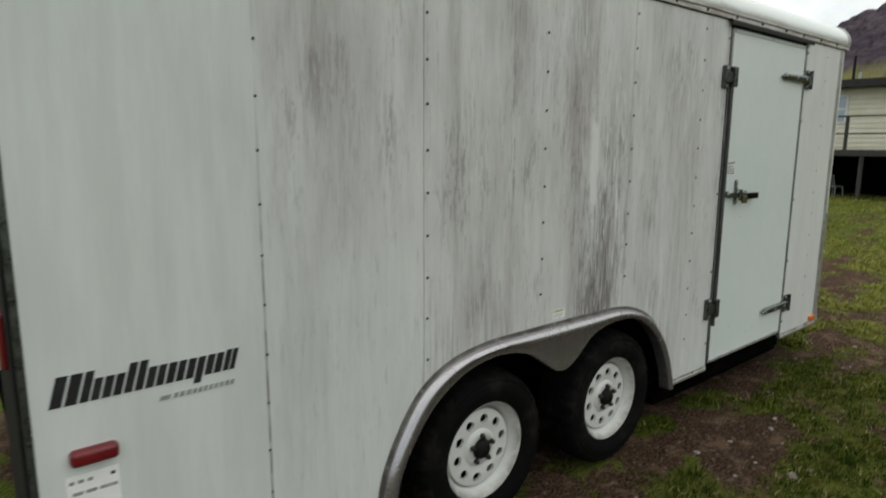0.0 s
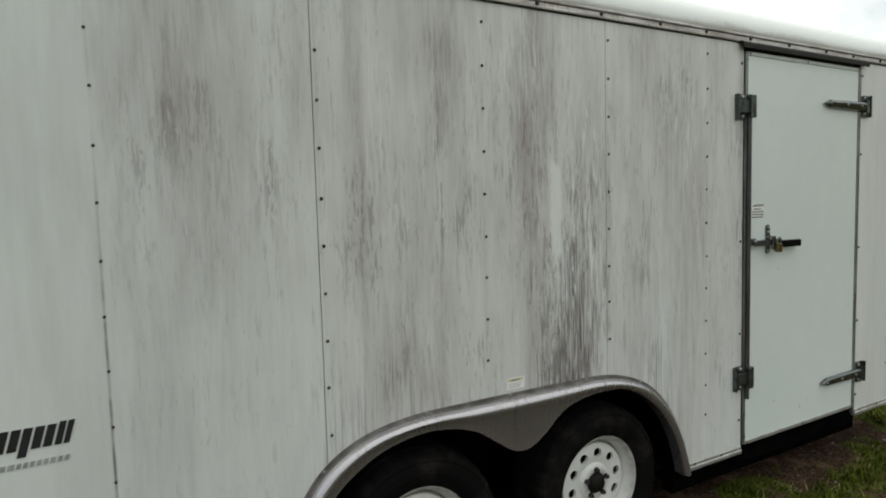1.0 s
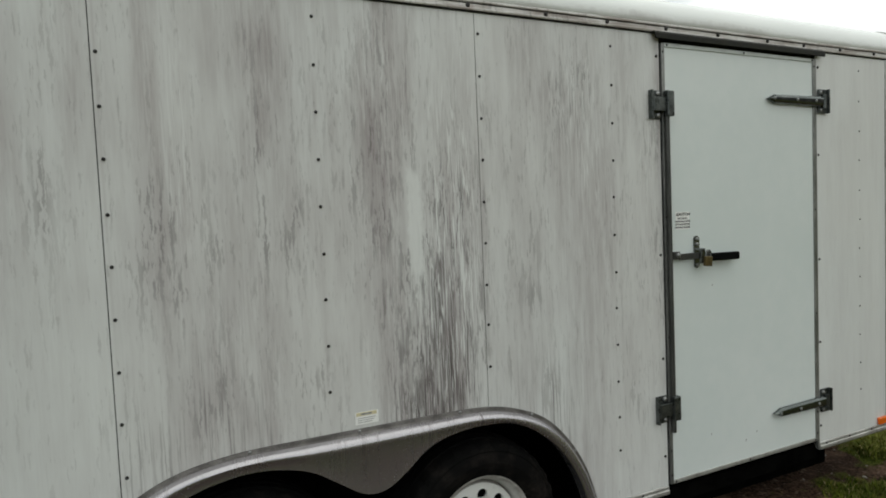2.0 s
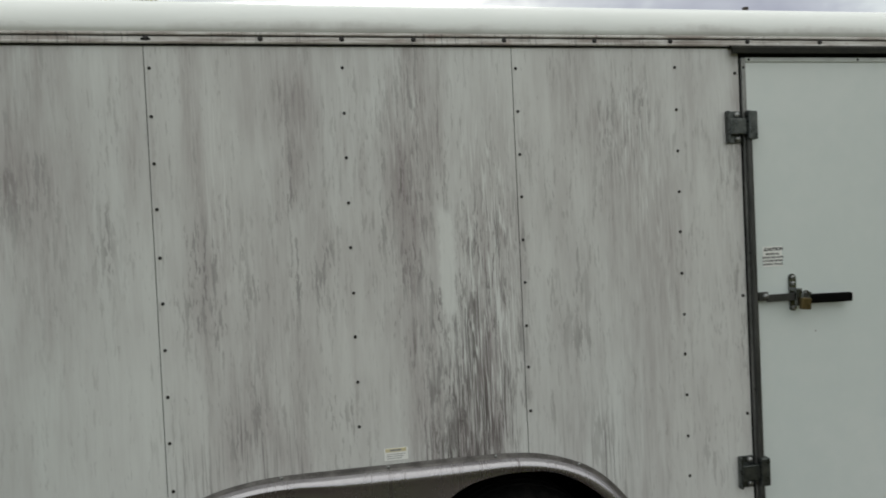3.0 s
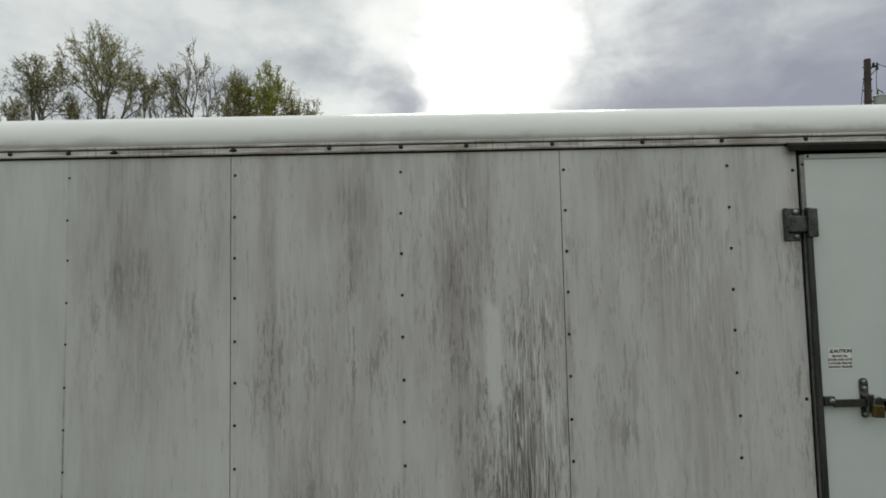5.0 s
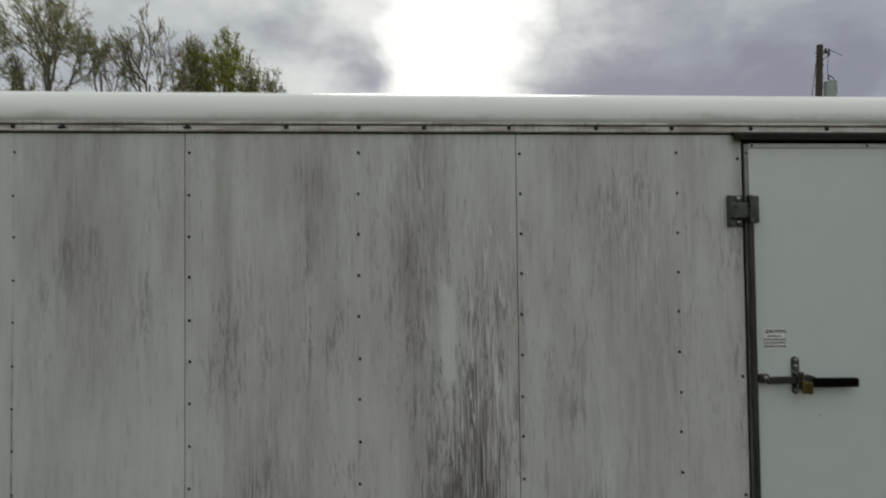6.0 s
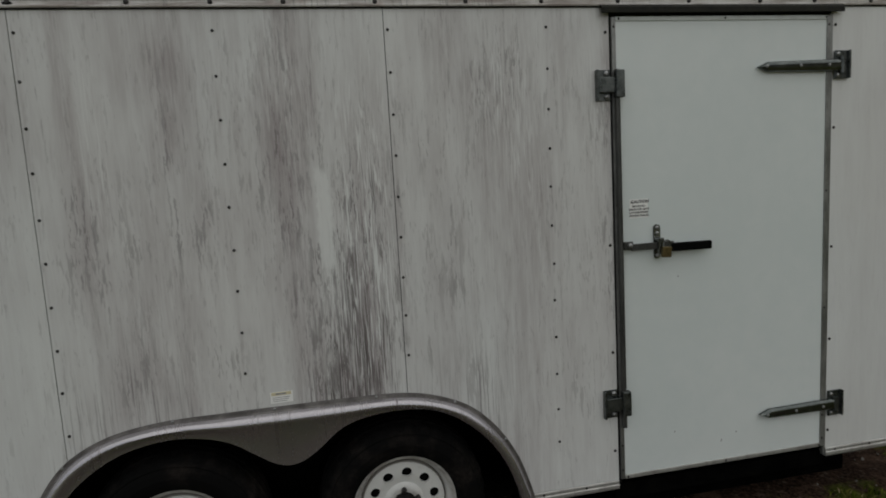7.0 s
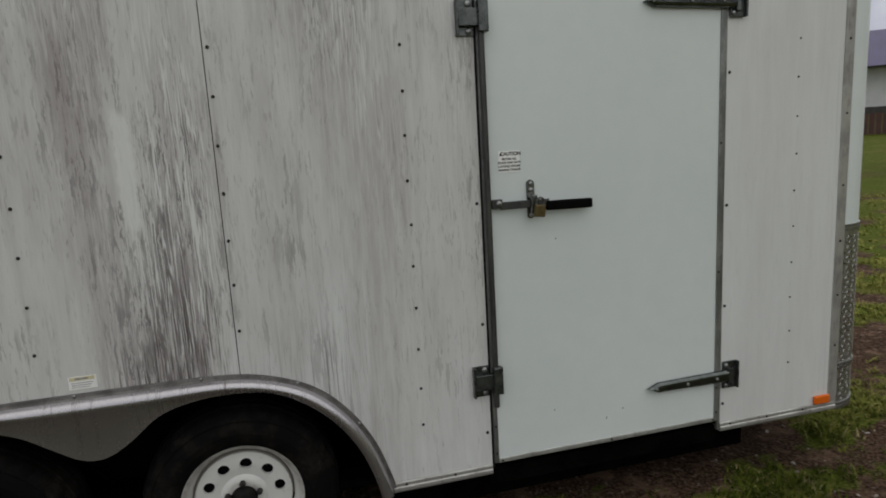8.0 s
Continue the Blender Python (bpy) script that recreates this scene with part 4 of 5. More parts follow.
for a, b in zip(OUTER, INNER):
    d = b - a
    wide = d.length
    d = d / wide
    prof = [(0.0, -0.002), (0.002, -0.006), (0.013, -0.008), (0.018, -0.015), (0.024, -0.028), (0.033, -0.038), (0.044, -0.042), (0.055, -0.040), (0.064, -0.033)]
    k = min(1.0, (wide - 0.004) / 0.064)
    row = [bm.verts.new((a.x + d.x * o * k, y, a.y + d.y * o * k)) for o, y in prof]
    row += [bm.verts.new((b.x, -0.030, b.y)), bm.verts.new((b.x, -0.027, b.y)), bm.verts.new((b.x - d.x * 0.004, 0.03, b.y - d.y * 0.004))]
    rows.append(row)
for a, b in zip(rows, rows[1:]):
    for k in range(3, len(a) - 1):
        bm.faces.new((a[k], a[k + 1], b[k + 1], b[k]))
rim = [[(v.co.copy()) for v in row[:4]] for row in rows]
for row in rows:
    for v in row[:3]:
        bm.verts.remove(v)
fender = part("fender", bm, "fender", trailer, "dull aluminium twin-arch fender trim with drip stains", smooth=True)
bm = bmesh.new()
rows = [[bm.verts.new(c) for c in row] for row in rim]
for a, b in zip(rows, rows[1:]):
    for k in range(3):
        bm.faces.new((a[k], a[k + 1], b[k + 1], b[k]))
part("fender_flange", bm, "flange", fender, "grimy flat flange", smooth=True)
bm = bmesh.new()
turned(bm, [(0.006, 0.0), (0.0055, -0.003), (0.003, -0.0045), (0.0008, -0.0048)], 10)
RIVET = bpy.data.meshes.new("rivet")
bm.to_mesh(RIVET)
bm.free()
RIVET.materials.append(M["bolt"])
for i in (8, 22, 41, 58, 76, 91, 104):
    p = OUTER[i].lerp(INNER[i], 0.0075 / (INNER[i] - OUTER[i]).length)
    shared("rivet", RIVET, fender, (p.x, -0.0068, p.y), Matrix.Scale(1.0, 4))


# ---- wheels ----
def make_wheel(at):
    bm = bmesh.new()
    turned(bm, [(0.196, 0.19), (0.178, 0.10), (0.172, 0.065), (0.178, 0.050), (0.192, 0.018), (0.198, 0.010), (0.206, 0.004), (0.211, 0.004), (0.213, 0.010), (0.208, 0.018), (0.200, 0.03), (0.196, 0.19)], 64)
    # pressed disc with ten round holes
    r0, r1, rh, n = 0.082, 0.166, 0.127, 16
    depth = lambda r: 0.046 + 0.008 * math.cos((r - 0.124) / 0.042 * math.pi * 0.5) * -1
    for s in range(10):
        mid = radians(36 * s + 10)
        outer, inner = [], []
        for k in range(n):
            side, f = divmod(k, 4)
            f = f / 4 * 2 - 1
            u, v = ((f, -1), (1, f), (-f, 1), (-1, -f))[side]
            r, a = (r0 + r1) / 2 + v * (r1 - r0) / 2, mid + u * radians(18)
            outer.append(bm.verts.new((r * math.cos(a), depth(r), r * math.sin(a))))
            ang = math.atan2(v, u)
            hr, hu = rh + 0.0190 * math.sin(ang), 0.0220 * math.cos(ang)
            ca = mid + hu / hr
            inner.append((hr * math.cos(ca), hr * math.sin(ca), hr))
        ring = [bm.verts.new((x, depth(r) - 0.001, z)) for x, z, r in inner]
        deep = [bm.verts.new((x, depth(r) + 0.012, z)) for x, z, r in inner]
        for k in range(n):
            j = (k + 1) % n
            bm.faces.new((outer[k], outer[j], ring[j], ring[k]))
            bm.faces.new((ring[k], ring[j], deep[j], deep[k]))
    bmesh.ops.remove_doubles(bm, verts=bm.verts[:], dist=2e-4)
    turned(bm, [(0.166, 0.046), (0.170, 0.056), (0.173, 0.066)], 60)
    turned(bm, [(0.082, 0.046), (0.077, 0.040), (0.070, 0.032), (0.060, 0.030), (0.046, 0.032), (0.044, 0.055)], 60)
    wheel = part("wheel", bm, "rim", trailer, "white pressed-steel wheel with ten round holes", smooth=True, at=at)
    bm = bmesh.new()
    prof = [(0.200, 0.020), (0.212, -0.002), (0.222, -0.006), (0.240, -0.014), (0.262, -0.018), (0.285, -0.014), (0.300, -0.008), (0.306, -0.010), (0.318, -0.004), (0.329, 0.012), (0.334, 0.030),
            (0.336, 0.050), (0.328, 0.052), (0.328, 0.058), (0.337, 0.060), (0.338, 0.092), (0.329, 0.094), (0.329, 0.100), (0.338, 0.102), (0.337, 0.135), (0.328, 0.137), (0.328, 0.143), (0.336, 0.146), (0.330, 0.19), (0.28, 0.21), (0.21, 0.20)]
    turned(bm, prof, 96, wob=lambda i, k: -0.006 if 8 <= i <= 11 and k % 3 == 0 else 0.0)
    part("tyre", bm, "tyre", wheel, "worn black trailer tyre", smooth=False)
    bm = bmesh.new()
    turned(bm, [(0.165, 0.085), (0.03, 0.085)], 32)
    turned(bm, [(0.046, 0.06), (0.045, 0.028), (0.040, 0.022), (0.033, 0.012), (0.026, 0.006), (0.001, 0.005)], 24)
    part("hub", bm, "hub", wheel, "greasy black hub", smooth=True)
    for k in range(5):
        a = radians(72 * k + 18)
        bm = bmesh.new()
        turned(bm, [(0.012, 0.034), (0.011, 0.018), (0.007, 0.011), (0.001, 0.010)], 6)
        part("lug_nut", bm, "screw", wheel, at=(0.057 * math.cos(a), 0, 0.057 * math.sin(a)))
    return wheel


for wx in WHEELS:
    make_wheel((wx, 0.004, HUB_Z))
    # unseen far-side wheels, added to block light coming under the trailer
    far_wheel = make_wheel((wx, WIDE - 0.004, HUB_Z))
    far_wheel.rotation_euler = (0, 0, math.pi)

# ---- side door ----
DX0, DX1, DZ0, DZ1 = 0.880, 1.882, 0.300, 2.207
bm = bmesh.new()
box(bm, DX0, DX1, -0.003, 0.030, DZ0, DZ1, 0.002)
door = part("side_door", bm, "door", trailer, "clean pale grey-white closed side door")
bm = bmesh.new()
box(bm, DOOR[0] - 0.006, DX0 + 0.001, 0.002, 0.034, DZ0 - 0.02, DZ1 + 0.012)
box(bm, DX1 - 0.001, DOOR[1] - 0.010, 0.004, 0.034, DZ0 - 0.02, DZ1 + 0.012)
box(bm, DX0, DX1, 0.004, 0.034, DZ1 - 0.001, DZ1 + 0.012)
part("door_seal", bm, "rubber", trailer, "black rubber door seal")
w = 0.016
for x0, x1, z0, z1, m in ((DX0 - 0.001, DX0 + w, DZ0, DZ1, "edge"), (DX1 - w, DX1 + 0.001, DZ0, DZ1, "edge"), (DX0 + w, DX1 - w, DZ1 - w, DZ1 + 0.001, "pale"), (DX0 + w, DX1 - w, DZ0 - 0.001, DZ0 + w, "trim")):
    bm = bmesh.new()
    box(bm, x0, x1, -0.008, 0.004, z0, z1, 0.002)
    edge = part("door_trim", bm, m, door, "aluminium edge strip")
    if z1 - z0 > 1:
        for z in (2.17, 1.47, 0.95, 0.45, 0.34):
            shared("screw", SCREW, edge, ((x0 + x1) / 2, -0.008, z), Matrix.Scale(0.75, 4))
    else:
        for x in (0.91, 1.38, 1.86):
            shared("screw", SCREW, edge, (x, -0.008, (z0 + z1) / 2), Matrix.Scale(0.75, 4))
for x0, x1 in ((1.8845, 1.897),):
    bm = bmesh.new()
    box(bm, x0, x1, -0.005, 0.02, 0.255, DZ1 + 0.01, 0.002)
    part("door_jamb", bm, "edge", trailer, "aluminium door jamb strip")
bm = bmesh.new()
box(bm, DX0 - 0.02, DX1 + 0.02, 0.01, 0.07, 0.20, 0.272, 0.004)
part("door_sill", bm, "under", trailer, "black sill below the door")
bm = bmesh.new()
extruded(bm, [(-0.002, 2.254), (-0.022, 2.248), (-0.028, 2.239), (-0.029, 2.219), (-0.025, 2.217), (-0.023, 2.235), (-0.002, 2.241)], 0.830, 1.932, 6)
part("drip_rail", bm, "rail", trailer, "dark metal rain rail over the door")


def bolt_at(owner, x, z, y, s=1.0):
    shared("bolt", RIVET, owner, (x, y, z), Matrix.Diagonal((1.6 * s, 1.8 * s, 1.6 * s, 1)))


# strap hinges
for z, x0, tilt in ((2.000, 1.524, 0.0), (0.498, 1.540, 0.0)):
    bm = bmesh.new()
    prism(bm, [(x0, z), (x0 + 0.05, z + 0.021), (1.930, z + 0.026), (1.930, z - 0.026), (x0 + 0.05, z - 0.021)], -0.029, -0.009, 0.016)
    strap = part("strap_hinge", bm, "strap", door, "grey galvanised strap hinge")
    bm = bmesh.new()
    box(bm, 1.903, 1.972, -0.012, -0.004, z - 0.056, z + 0.062, 0.002)
    box(bm, 1.964, 1.972, -0.026, -0.010, z - 0.056, z + 0.062, 0.002)
    part("hinge_plate", bm, "steel", strap, "upright hinge plate")
    bm = bmesh.new()
    tube(bm, [(1.932, -0.02, z - 0.034), (1.932, -0.02, z + 0.034)], 0.012, 12)
    part("hinge_knuckle", bm, "steel", strap, smooth=True)
    for x in (x0 + 0.035, 1.72, 1.86):
        bolt_at(strap, x, z, -0.029, 0.7)
    for dz in (-0.042, 0.046):
        bolt_at(strap, 1.916, z + dz, -0.012)

# lock rod with keepers and handle
bm = bmesh.new()
tube(bm, [(0.893, -0.018, 0.535), (0.893, -0.018, 2.005)], 0.0105, 12)
rod = part("lock_rod", bm, "rod", door, "dark upright lock rod", smooth=True)
for z, d in ((1.946, 1), (0.640, -1)):
    bm = bmesh.new()
    box(bm, 0.810, 0.870, -0.007, -0.001, z - 0.060, z + 0.060, 0.002)
    box(bm, 0.806, 0.814, -0.024, -0.001, z - 0.060, z + 0.060, 0.002)
    box(bm, 0.812, 0.905, -0.028, -0.007, z - 0.030, z + 0.030, 0.003)
    keeper = part("keeper", bm, "steel", trailer, "grey steel keeper bracket")
    for dz in (-0.045, 0.045):
        bolt_at(keeper, 0.852, z + dz, -0.007, 1.2)
    bm = bmesh.new()
    box(bm, 0.880, 0.916, -0.040, -0.012, z - 0.050, z + 0.056, 0.004)
    part("rod_cam", bm, "steel", rod, "locking cam")
bm = bmesh.new()
box(bm, 0.905, 0.945, -0.026, -0.010, 1.287, 1.320, 0.003)
box(bm, 0.935, 1.125, -0.030, -0.023, 1.282, 1.310, 0.002)
handle = part("lock_handle", bm, "rod", door, "flat steel lock handle")
bolt_at(handle, 0.930, 1.304, -0.026, 1.2)
bm = bmesh.new()
box(bm, 1.112, 1.296, -0.040, -0.018, 1.258, 1.293, 0.006)
bmesh.ops.rotate(bm, verts=bm.verts[:], cent=(1.128, -0.03, 1.29), matrix=Matrix.Rotation(radians(0.8), 3, "Y"))
bmesh.ops.translate(bm, verts=bm.verts[:], vec=(0, 0, 0.009))
part("grip", bm, "grip", handle, "black vinyl grip")
bm = bmesh.new()
arc = [(1.060 + 0.015 * math.cos(radians(d)), (1.367 if d <= 180 else 1.255) + 0.015 * math.sin(radians(d))) for d in range(0, 361, 30)]
prism(bm, arc, -0.010, -0.003)
box(bm, 1.048, 1.072, -0.036, -0.010, 1.318, 1.328, 0.002)
box(bm, 1.048, 1.072, -0.045, -0.032, 1.262, 1.328, 0.002)
hasp = part("hasp", bm, "zinc", door, "zinc hasp plate")
for z in (1.368, 1.345, 1.252):
    bolt_at(hasp, 1.060, z, -0.010, 0.9)
lock = thing("padlock", (1.073, -0.056, 1.259), "small brass padlock hanging from the door hasp", "padlock")
lock.rotation_euler = (0, radians(5), 0)
bm = bmesh.new()
box(bm, -0.020, 0.020, -0.009, 0.009, -0.010, 0.034, 0.004)
part("lock_body", bm, "brass", lock)
bm = bmesh.new()
tube(bm, [(-0.014, 0, 0.030)] + [(-0.014 * math.cos(a), 0, 0.046 + 0.014 * math.sin(a)) for a in [radians(d) for d in range(0, 181, 20)]] + [(0.014, 0, 0.030)], 0.0038, 8)
part("shackle", bm, "zinc", lock, "bright steel shackle", smooth=True)


# ---- stickers, marks and lamps ----
def decal(name, pts, mat, owner, y, label=""):
    bm = bmesh.new()
    prism(bm, pts, y - 0.0006, y)
    return part(name, bm, mat, owner, label)


def rect(x0, x1, z0, z1):
    return [(x0, z0), (x1, z0), (x1, z1), (x0, z1)]


def lettering(name, body, size, at, mat, owner):
    cu = bpy.data.curves.new(name, "FONT")
    cu.body, cu.size, cu.extrude, cu.offset, cu.align_x = body, size, 0.0002, size * 0.036, "CENTER"
    tmp = bpy.data.objects.new(name, cu)
    scene.collection.objects.link(tmp)
    me = bpy.data.meshes.new_from_object(tmp.evaluated_get(bpy.context.evaluated_depsgraph_get()))
    bpy.data.objects.remove(tmp)
    me.materials.clear()
    me.materials.append(M[mat])
    ob = new(name, me)
    ob.parent = owner
    ob.matrix_local = pose(*at, 90, 0, 0)
    return ob


note = decal("caution_sticker", rect(0.943, 1.024, 1.414, 1.490), "paper", door, -0.0034, "white sticker with a printed caution notice")
lettering("caution_word", "CAUTION", 0.0175, (0.989, -0.0044, 1.474), "ink", note)
decal("warning_mark", [(0.946, 1.474), (0.958, 1.474), (0.952, 1.486)], "ink", note, -0.0041)
for k, words in enumerate(("SECURE ALL", "DOOR AND GATE", "LATCHES BEFORE", "MOVING TRAILER")):
    lettering("notice_line", words, 0.0106, (0.984, -0.0044, 1.4580 - 0.0130 * k), "ink", note)
tag = decal("warning_sticker", rect(-0.528, -0.446, 0.824, 0.866), "paper", panel_mid, -0.0022, "white warning sticker with a yellow heading")
decal("yellow_strip", rect(-0.524, -0.452, 0.853, 0.865), "yellow", tag, -0.0029)
decal("print_line", rect(-0.508, -0.470, 0.856, 0.862), "faint", tag, -0.0036)
for k in range(3):
    decal("print_line", rect(-0.520, -0.456 - 0.006 * k, 0.844 - 0.007 * k, 0.846 - 0.007 * k), "faint", tag, -0.0029)

# model mark as slanted plain shapes
mark = decal("model_mark", [(-2.145, 0.889), (-2.118, 0.889), (-2.113, 0.901), (-2.140, 0.901)], "faint", panel_rear, -0.0024, "black slanted model mark on the sheet")
x = -2.398
for wide, lo, hi in ((.066, 0, .078), (.050, 0, .078), (.052, 0, .056), (.026, 0, .078), (.026, 0, .078), (.052, 0, .056), (.052, 0, .056), (.052, -.018, .056), (.052, 0, .056), (.040, 0, .060)):
    base, s = 0.934, 0.28
    strokes = ((0, wide - 0.006),) if wide < 0.03 else ((0, wide * 0.40), (wide * 0.50, wide - 0.006))
    for k, (a, b) in enumerate(strokes):
        top = hi if (k == 0 or wide > .06 or hi <= .06) else 0.056
        low = 0 if (k == 0 and lo < 0) else lo
        decal("mark_shape", [(x + a + s * low, base + low), (x + b + s * low, base + low), (x + b + s * top, base + top), (x + a + s * top, base + top)], "ink", mark, -0.0024)
    x += wide
x = -2.108
for wide in (.014, .015, .017, .013, .013, .013, .013, .013, .015, .013, .014):
    decal("mark_shape", [(x, 0.888), (x + wide - 0.003, 0.888), (x + wide + 0.001, 0.902), (x + 0.004, 0.902)], "faint", mark, -0.0024)
    x += wide + 0.0018

bm = bmesh.new()
box(bm, -2.366, -2.254, -0.028, -0.001, 0.772, 0.814)
front = [e for e in bm.edges if any(v.co.y < -0.02 for v in e.verts)]
bmesh.ops.bevel(bm, geom=front, offset=0.013, segments=5, profile=0.5, affect="EDGES")
lamp = part("side_marker_lamp", bm, "red", trailer, "red rear side marker lamp", smooth=True)
bm = bmesh.new()
box(bm, 2.386, 2.466, -0.018, -0.001, 0.288, 0.326, 0.005)
part("front_marker_lamp", bm, "amber", trailer, "amber front side marker lamp")
plate = decal("rear_sticker", rect(-2.378, -2.256, 0.600, 0.745), "paper", panel_rear, -0.0024, "white information sticker with black print")
for z, cuts in ((0.722, (-2.372, -2.36, -2.352, -2.338, -2.330, -2.318)), (0.690, (-2.366, -2.342, -2.336, -2.310, -2.304, -2.262))):
    for i in range(0, len(cuts) - 1, 2):
        decal("print_line", rect(cuts[i], cuts[i + 1], z, z + 0.009), "faint", plate, -0.0031)
decal("print_line", rect(-2.276, -2.266, 0.722, 0.731), "ink", plate, -0.0031)
# small chips in the door paint
for x, z in ((1.158, 1.155), (1.135, 0.475), (1.435, 0.432), (1.362, 0.405), (1.36, 0.40)):
    decal("paint_chip", [(x - .003, z - .004), (x + .002, z - .003), (x + .003, z + .003), (x - .002, z + .004)], "faint", door, -0.0031)

# ---- grass and stones ----


def make_grass():
    rng = np.random.default_rng(3)
    verts, faces = [], []

    def blade(x, y, z, h, w, a, lean):
        c, s = math.cos(a), math.sin(a)
        lx, ly = lean * math.cos(a + 1.3), lean * math.sin(a + 1.3)
        i = len(verts)
        verts.extend([(x - c * w, y - s * w, z - 0.005), (x + c * w, y + s * w, z - 0.005), (x - c * w * .7 + lx * .35, y - s * w * .7 + ly * .35, z + h * .6),
                      (x + c * w * .7 + lx * .35, y + s * w * .7 + ly * .35, z + h * .6), (x + lx, y + ly, z + h)])
        faces.extend([(i, i + 1, i + 3, i + 2), (i + 2, i + 3, i + 4)])

    def spread(n, x0, x1, y0, y1, hmin, hmax, w, near):
        for _ in range(n):
            x, y = rng.uniform(x0, x1), rng.uniform(y0, y1)
            if -2.4 < x < 2.6 and y > 0.12 and rng.random() < 0.8:
                continue
            if any(abs(x - wx) < 0.2 and -0.03 < y < 0.24 for wx in WHEELS):
                continue
            c = cover_at(x, y)
            if rng.random() > (c - 0.27) * (1.5 if x < 3 else 1.9):
                continue
            h = rng.uniform(hmin, hmax) * (0.5 + 0.9 * c)
            for _k in range(near):
                blade(x + rng.normal(0, .012), y + rng.normal(0, .012), rise(x, y), h * rng.uniform(.6, 1.2), w * rng.uniform(.6, 1.3), rng.uniform(0, 6.28), rng.uniform(.4, 2.2) * h)

    spread(26000, -1.6, 4.4, -1.9, 0.6, .008, .030, .0034, 5)
    for _ in range(1500):
        x, y = rng.uniform(-1.6, 6.0), rng.uniform(-2.2, 0.35)
        if cover_at(x, y) < 0.50 + 0.2 * rng.random() or any(abs(x - wx) < 0.3 and y > -0.1 for wx in WHEELS):
            continue
        big = rng.uniform(.03, .075)
        for _k in range(22):
            blade(x + rng.normal(0, .02), y + rng.normal(0, .02), rise(x, y), big * rng.uniform(.5, 1.1), rng.uniform(.0025, .0045), rng.uniform(0, 6.28), rng.uniform(.2, 1.2) * big)
    spread(16000, 2.6, 9.0, -2.6, 3.2, .012, .045, .0055, 4)
    spread(14000, 6.0, 20.0, -2.5, 8.0, .012, .034, .010, 3)
    for _ in range(5200):
        x, y = rng.uniform(-1.4, 5.5), rng.uniform(-1.7, 0.2)
        if rng.random() < 0.25 + cover_at(x, y) * 0.6:
            continue
        a, h, w = rng.uniform(0, 6.28), rng.uniform(.015, .05), rng.uniform(.001, .002)
        i, z = len(verts), rise(x, y) + .006
        verts.extend([(x, y, z), (x + w * math.sin(a), y - w * math.cos(a), z + .001), (x + h * math.cos(a), y + h * math.sin(a), z + rng.uniform(0, .008))])
        faces.append((i, i + 1, i + 2))
    me = bpy.data.meshes.new("grass")
    me.from_pydata(verts, [], faces)
    me.materials.append(M["blade"])
    tagged(new("grass", me), "short uneven spring grass", "grass", kind="stuff")


make_grass()


def make_stones():
    rng = random.Random(8)
    bm = bmesh.new()
    for _ in range(800):
        x, y = rng.uniform(-1.4, 6.0), rng.uniform(-1.6, 0.6)
        if x < 2.0 and y > -0.12:
            continue
        if cover_at(x, y) > 0.5 and rng.random() < 0.8:
            continue
        if any(abs(x - wx) < 0.3 and -0.08 < y < 0.3 for wx in WHEELS):
            continue
        s = rng.choice((.003, .004, .005, .006, .009)) * rng.uniform(.7, 1.3)
        r = bmesh.ops.create_icosphere(bm, subdivisions=1, radius=s, matrix=Matrix.Translation((x, y, rise(x, y) + s * .2)) @ pose(0, 0, 0, rng.uniform(0, 90), 0, rng.uniform(0, 180)) @ Matrix.Diagonal((1.3, .9, .6, 1)))
        for v in r["verts"]:
            v.co += Vector((rng.uniform(-1, 1), rng.uniform(-1, 1), rng.uniform(-1, 1))) * s * .2
    tagged(part("gravel", bm, "stone", None), "small pale stones scattered on the soil", "gravel", kind="stuff")
    for x, y, s in ((0.36, -0.25, .013), (0.62, -0.30, .010), (0.95, -0.37, .013), (1.10, -0.33, .010), (0.50, -0.66, .021), (0.62, -0.70, .014), (0.30, -0.48, .009), (2.98, -0.16, .012), (1.5, -0.55, .010)):
        bm = bmesh.new()
        bmesh.ops.create_icosphere(bm, subdivisions=2, radius=s, matrix=pose(0, 0, 0, 0, 0, rng.uniform(0, 180)) @ Matrix.Diagonal((1.4, 1.0, .6, 1)))
        for v in bm.verts:
            v.co += Vector((rng.uniform(-1, 1), rng.uniform(-1, 1), rng.uniform(-1, 1))) * s * .12
        tagged(part("stone", bm, "stone", None, at=(x, y, rise(x, y) + s * .3)), "pale rounded stone lying on bare soil", "stone", "stones by the trailer")


make_stones()
bm = bmesh.new()
tube(bm, [(0, 0, 0.012), (0.22, -.02, 0.016), (0.5, -.01, 0.012), (0.75, -.04, 0.014)], [.013, .012, .01, .006], 7)
stick = tagged(part("stick", bm, "straw", None, at=(3.3, -0.75, rise(3.5, -0.75))), "dry pale stick lying in the grass", "stick")


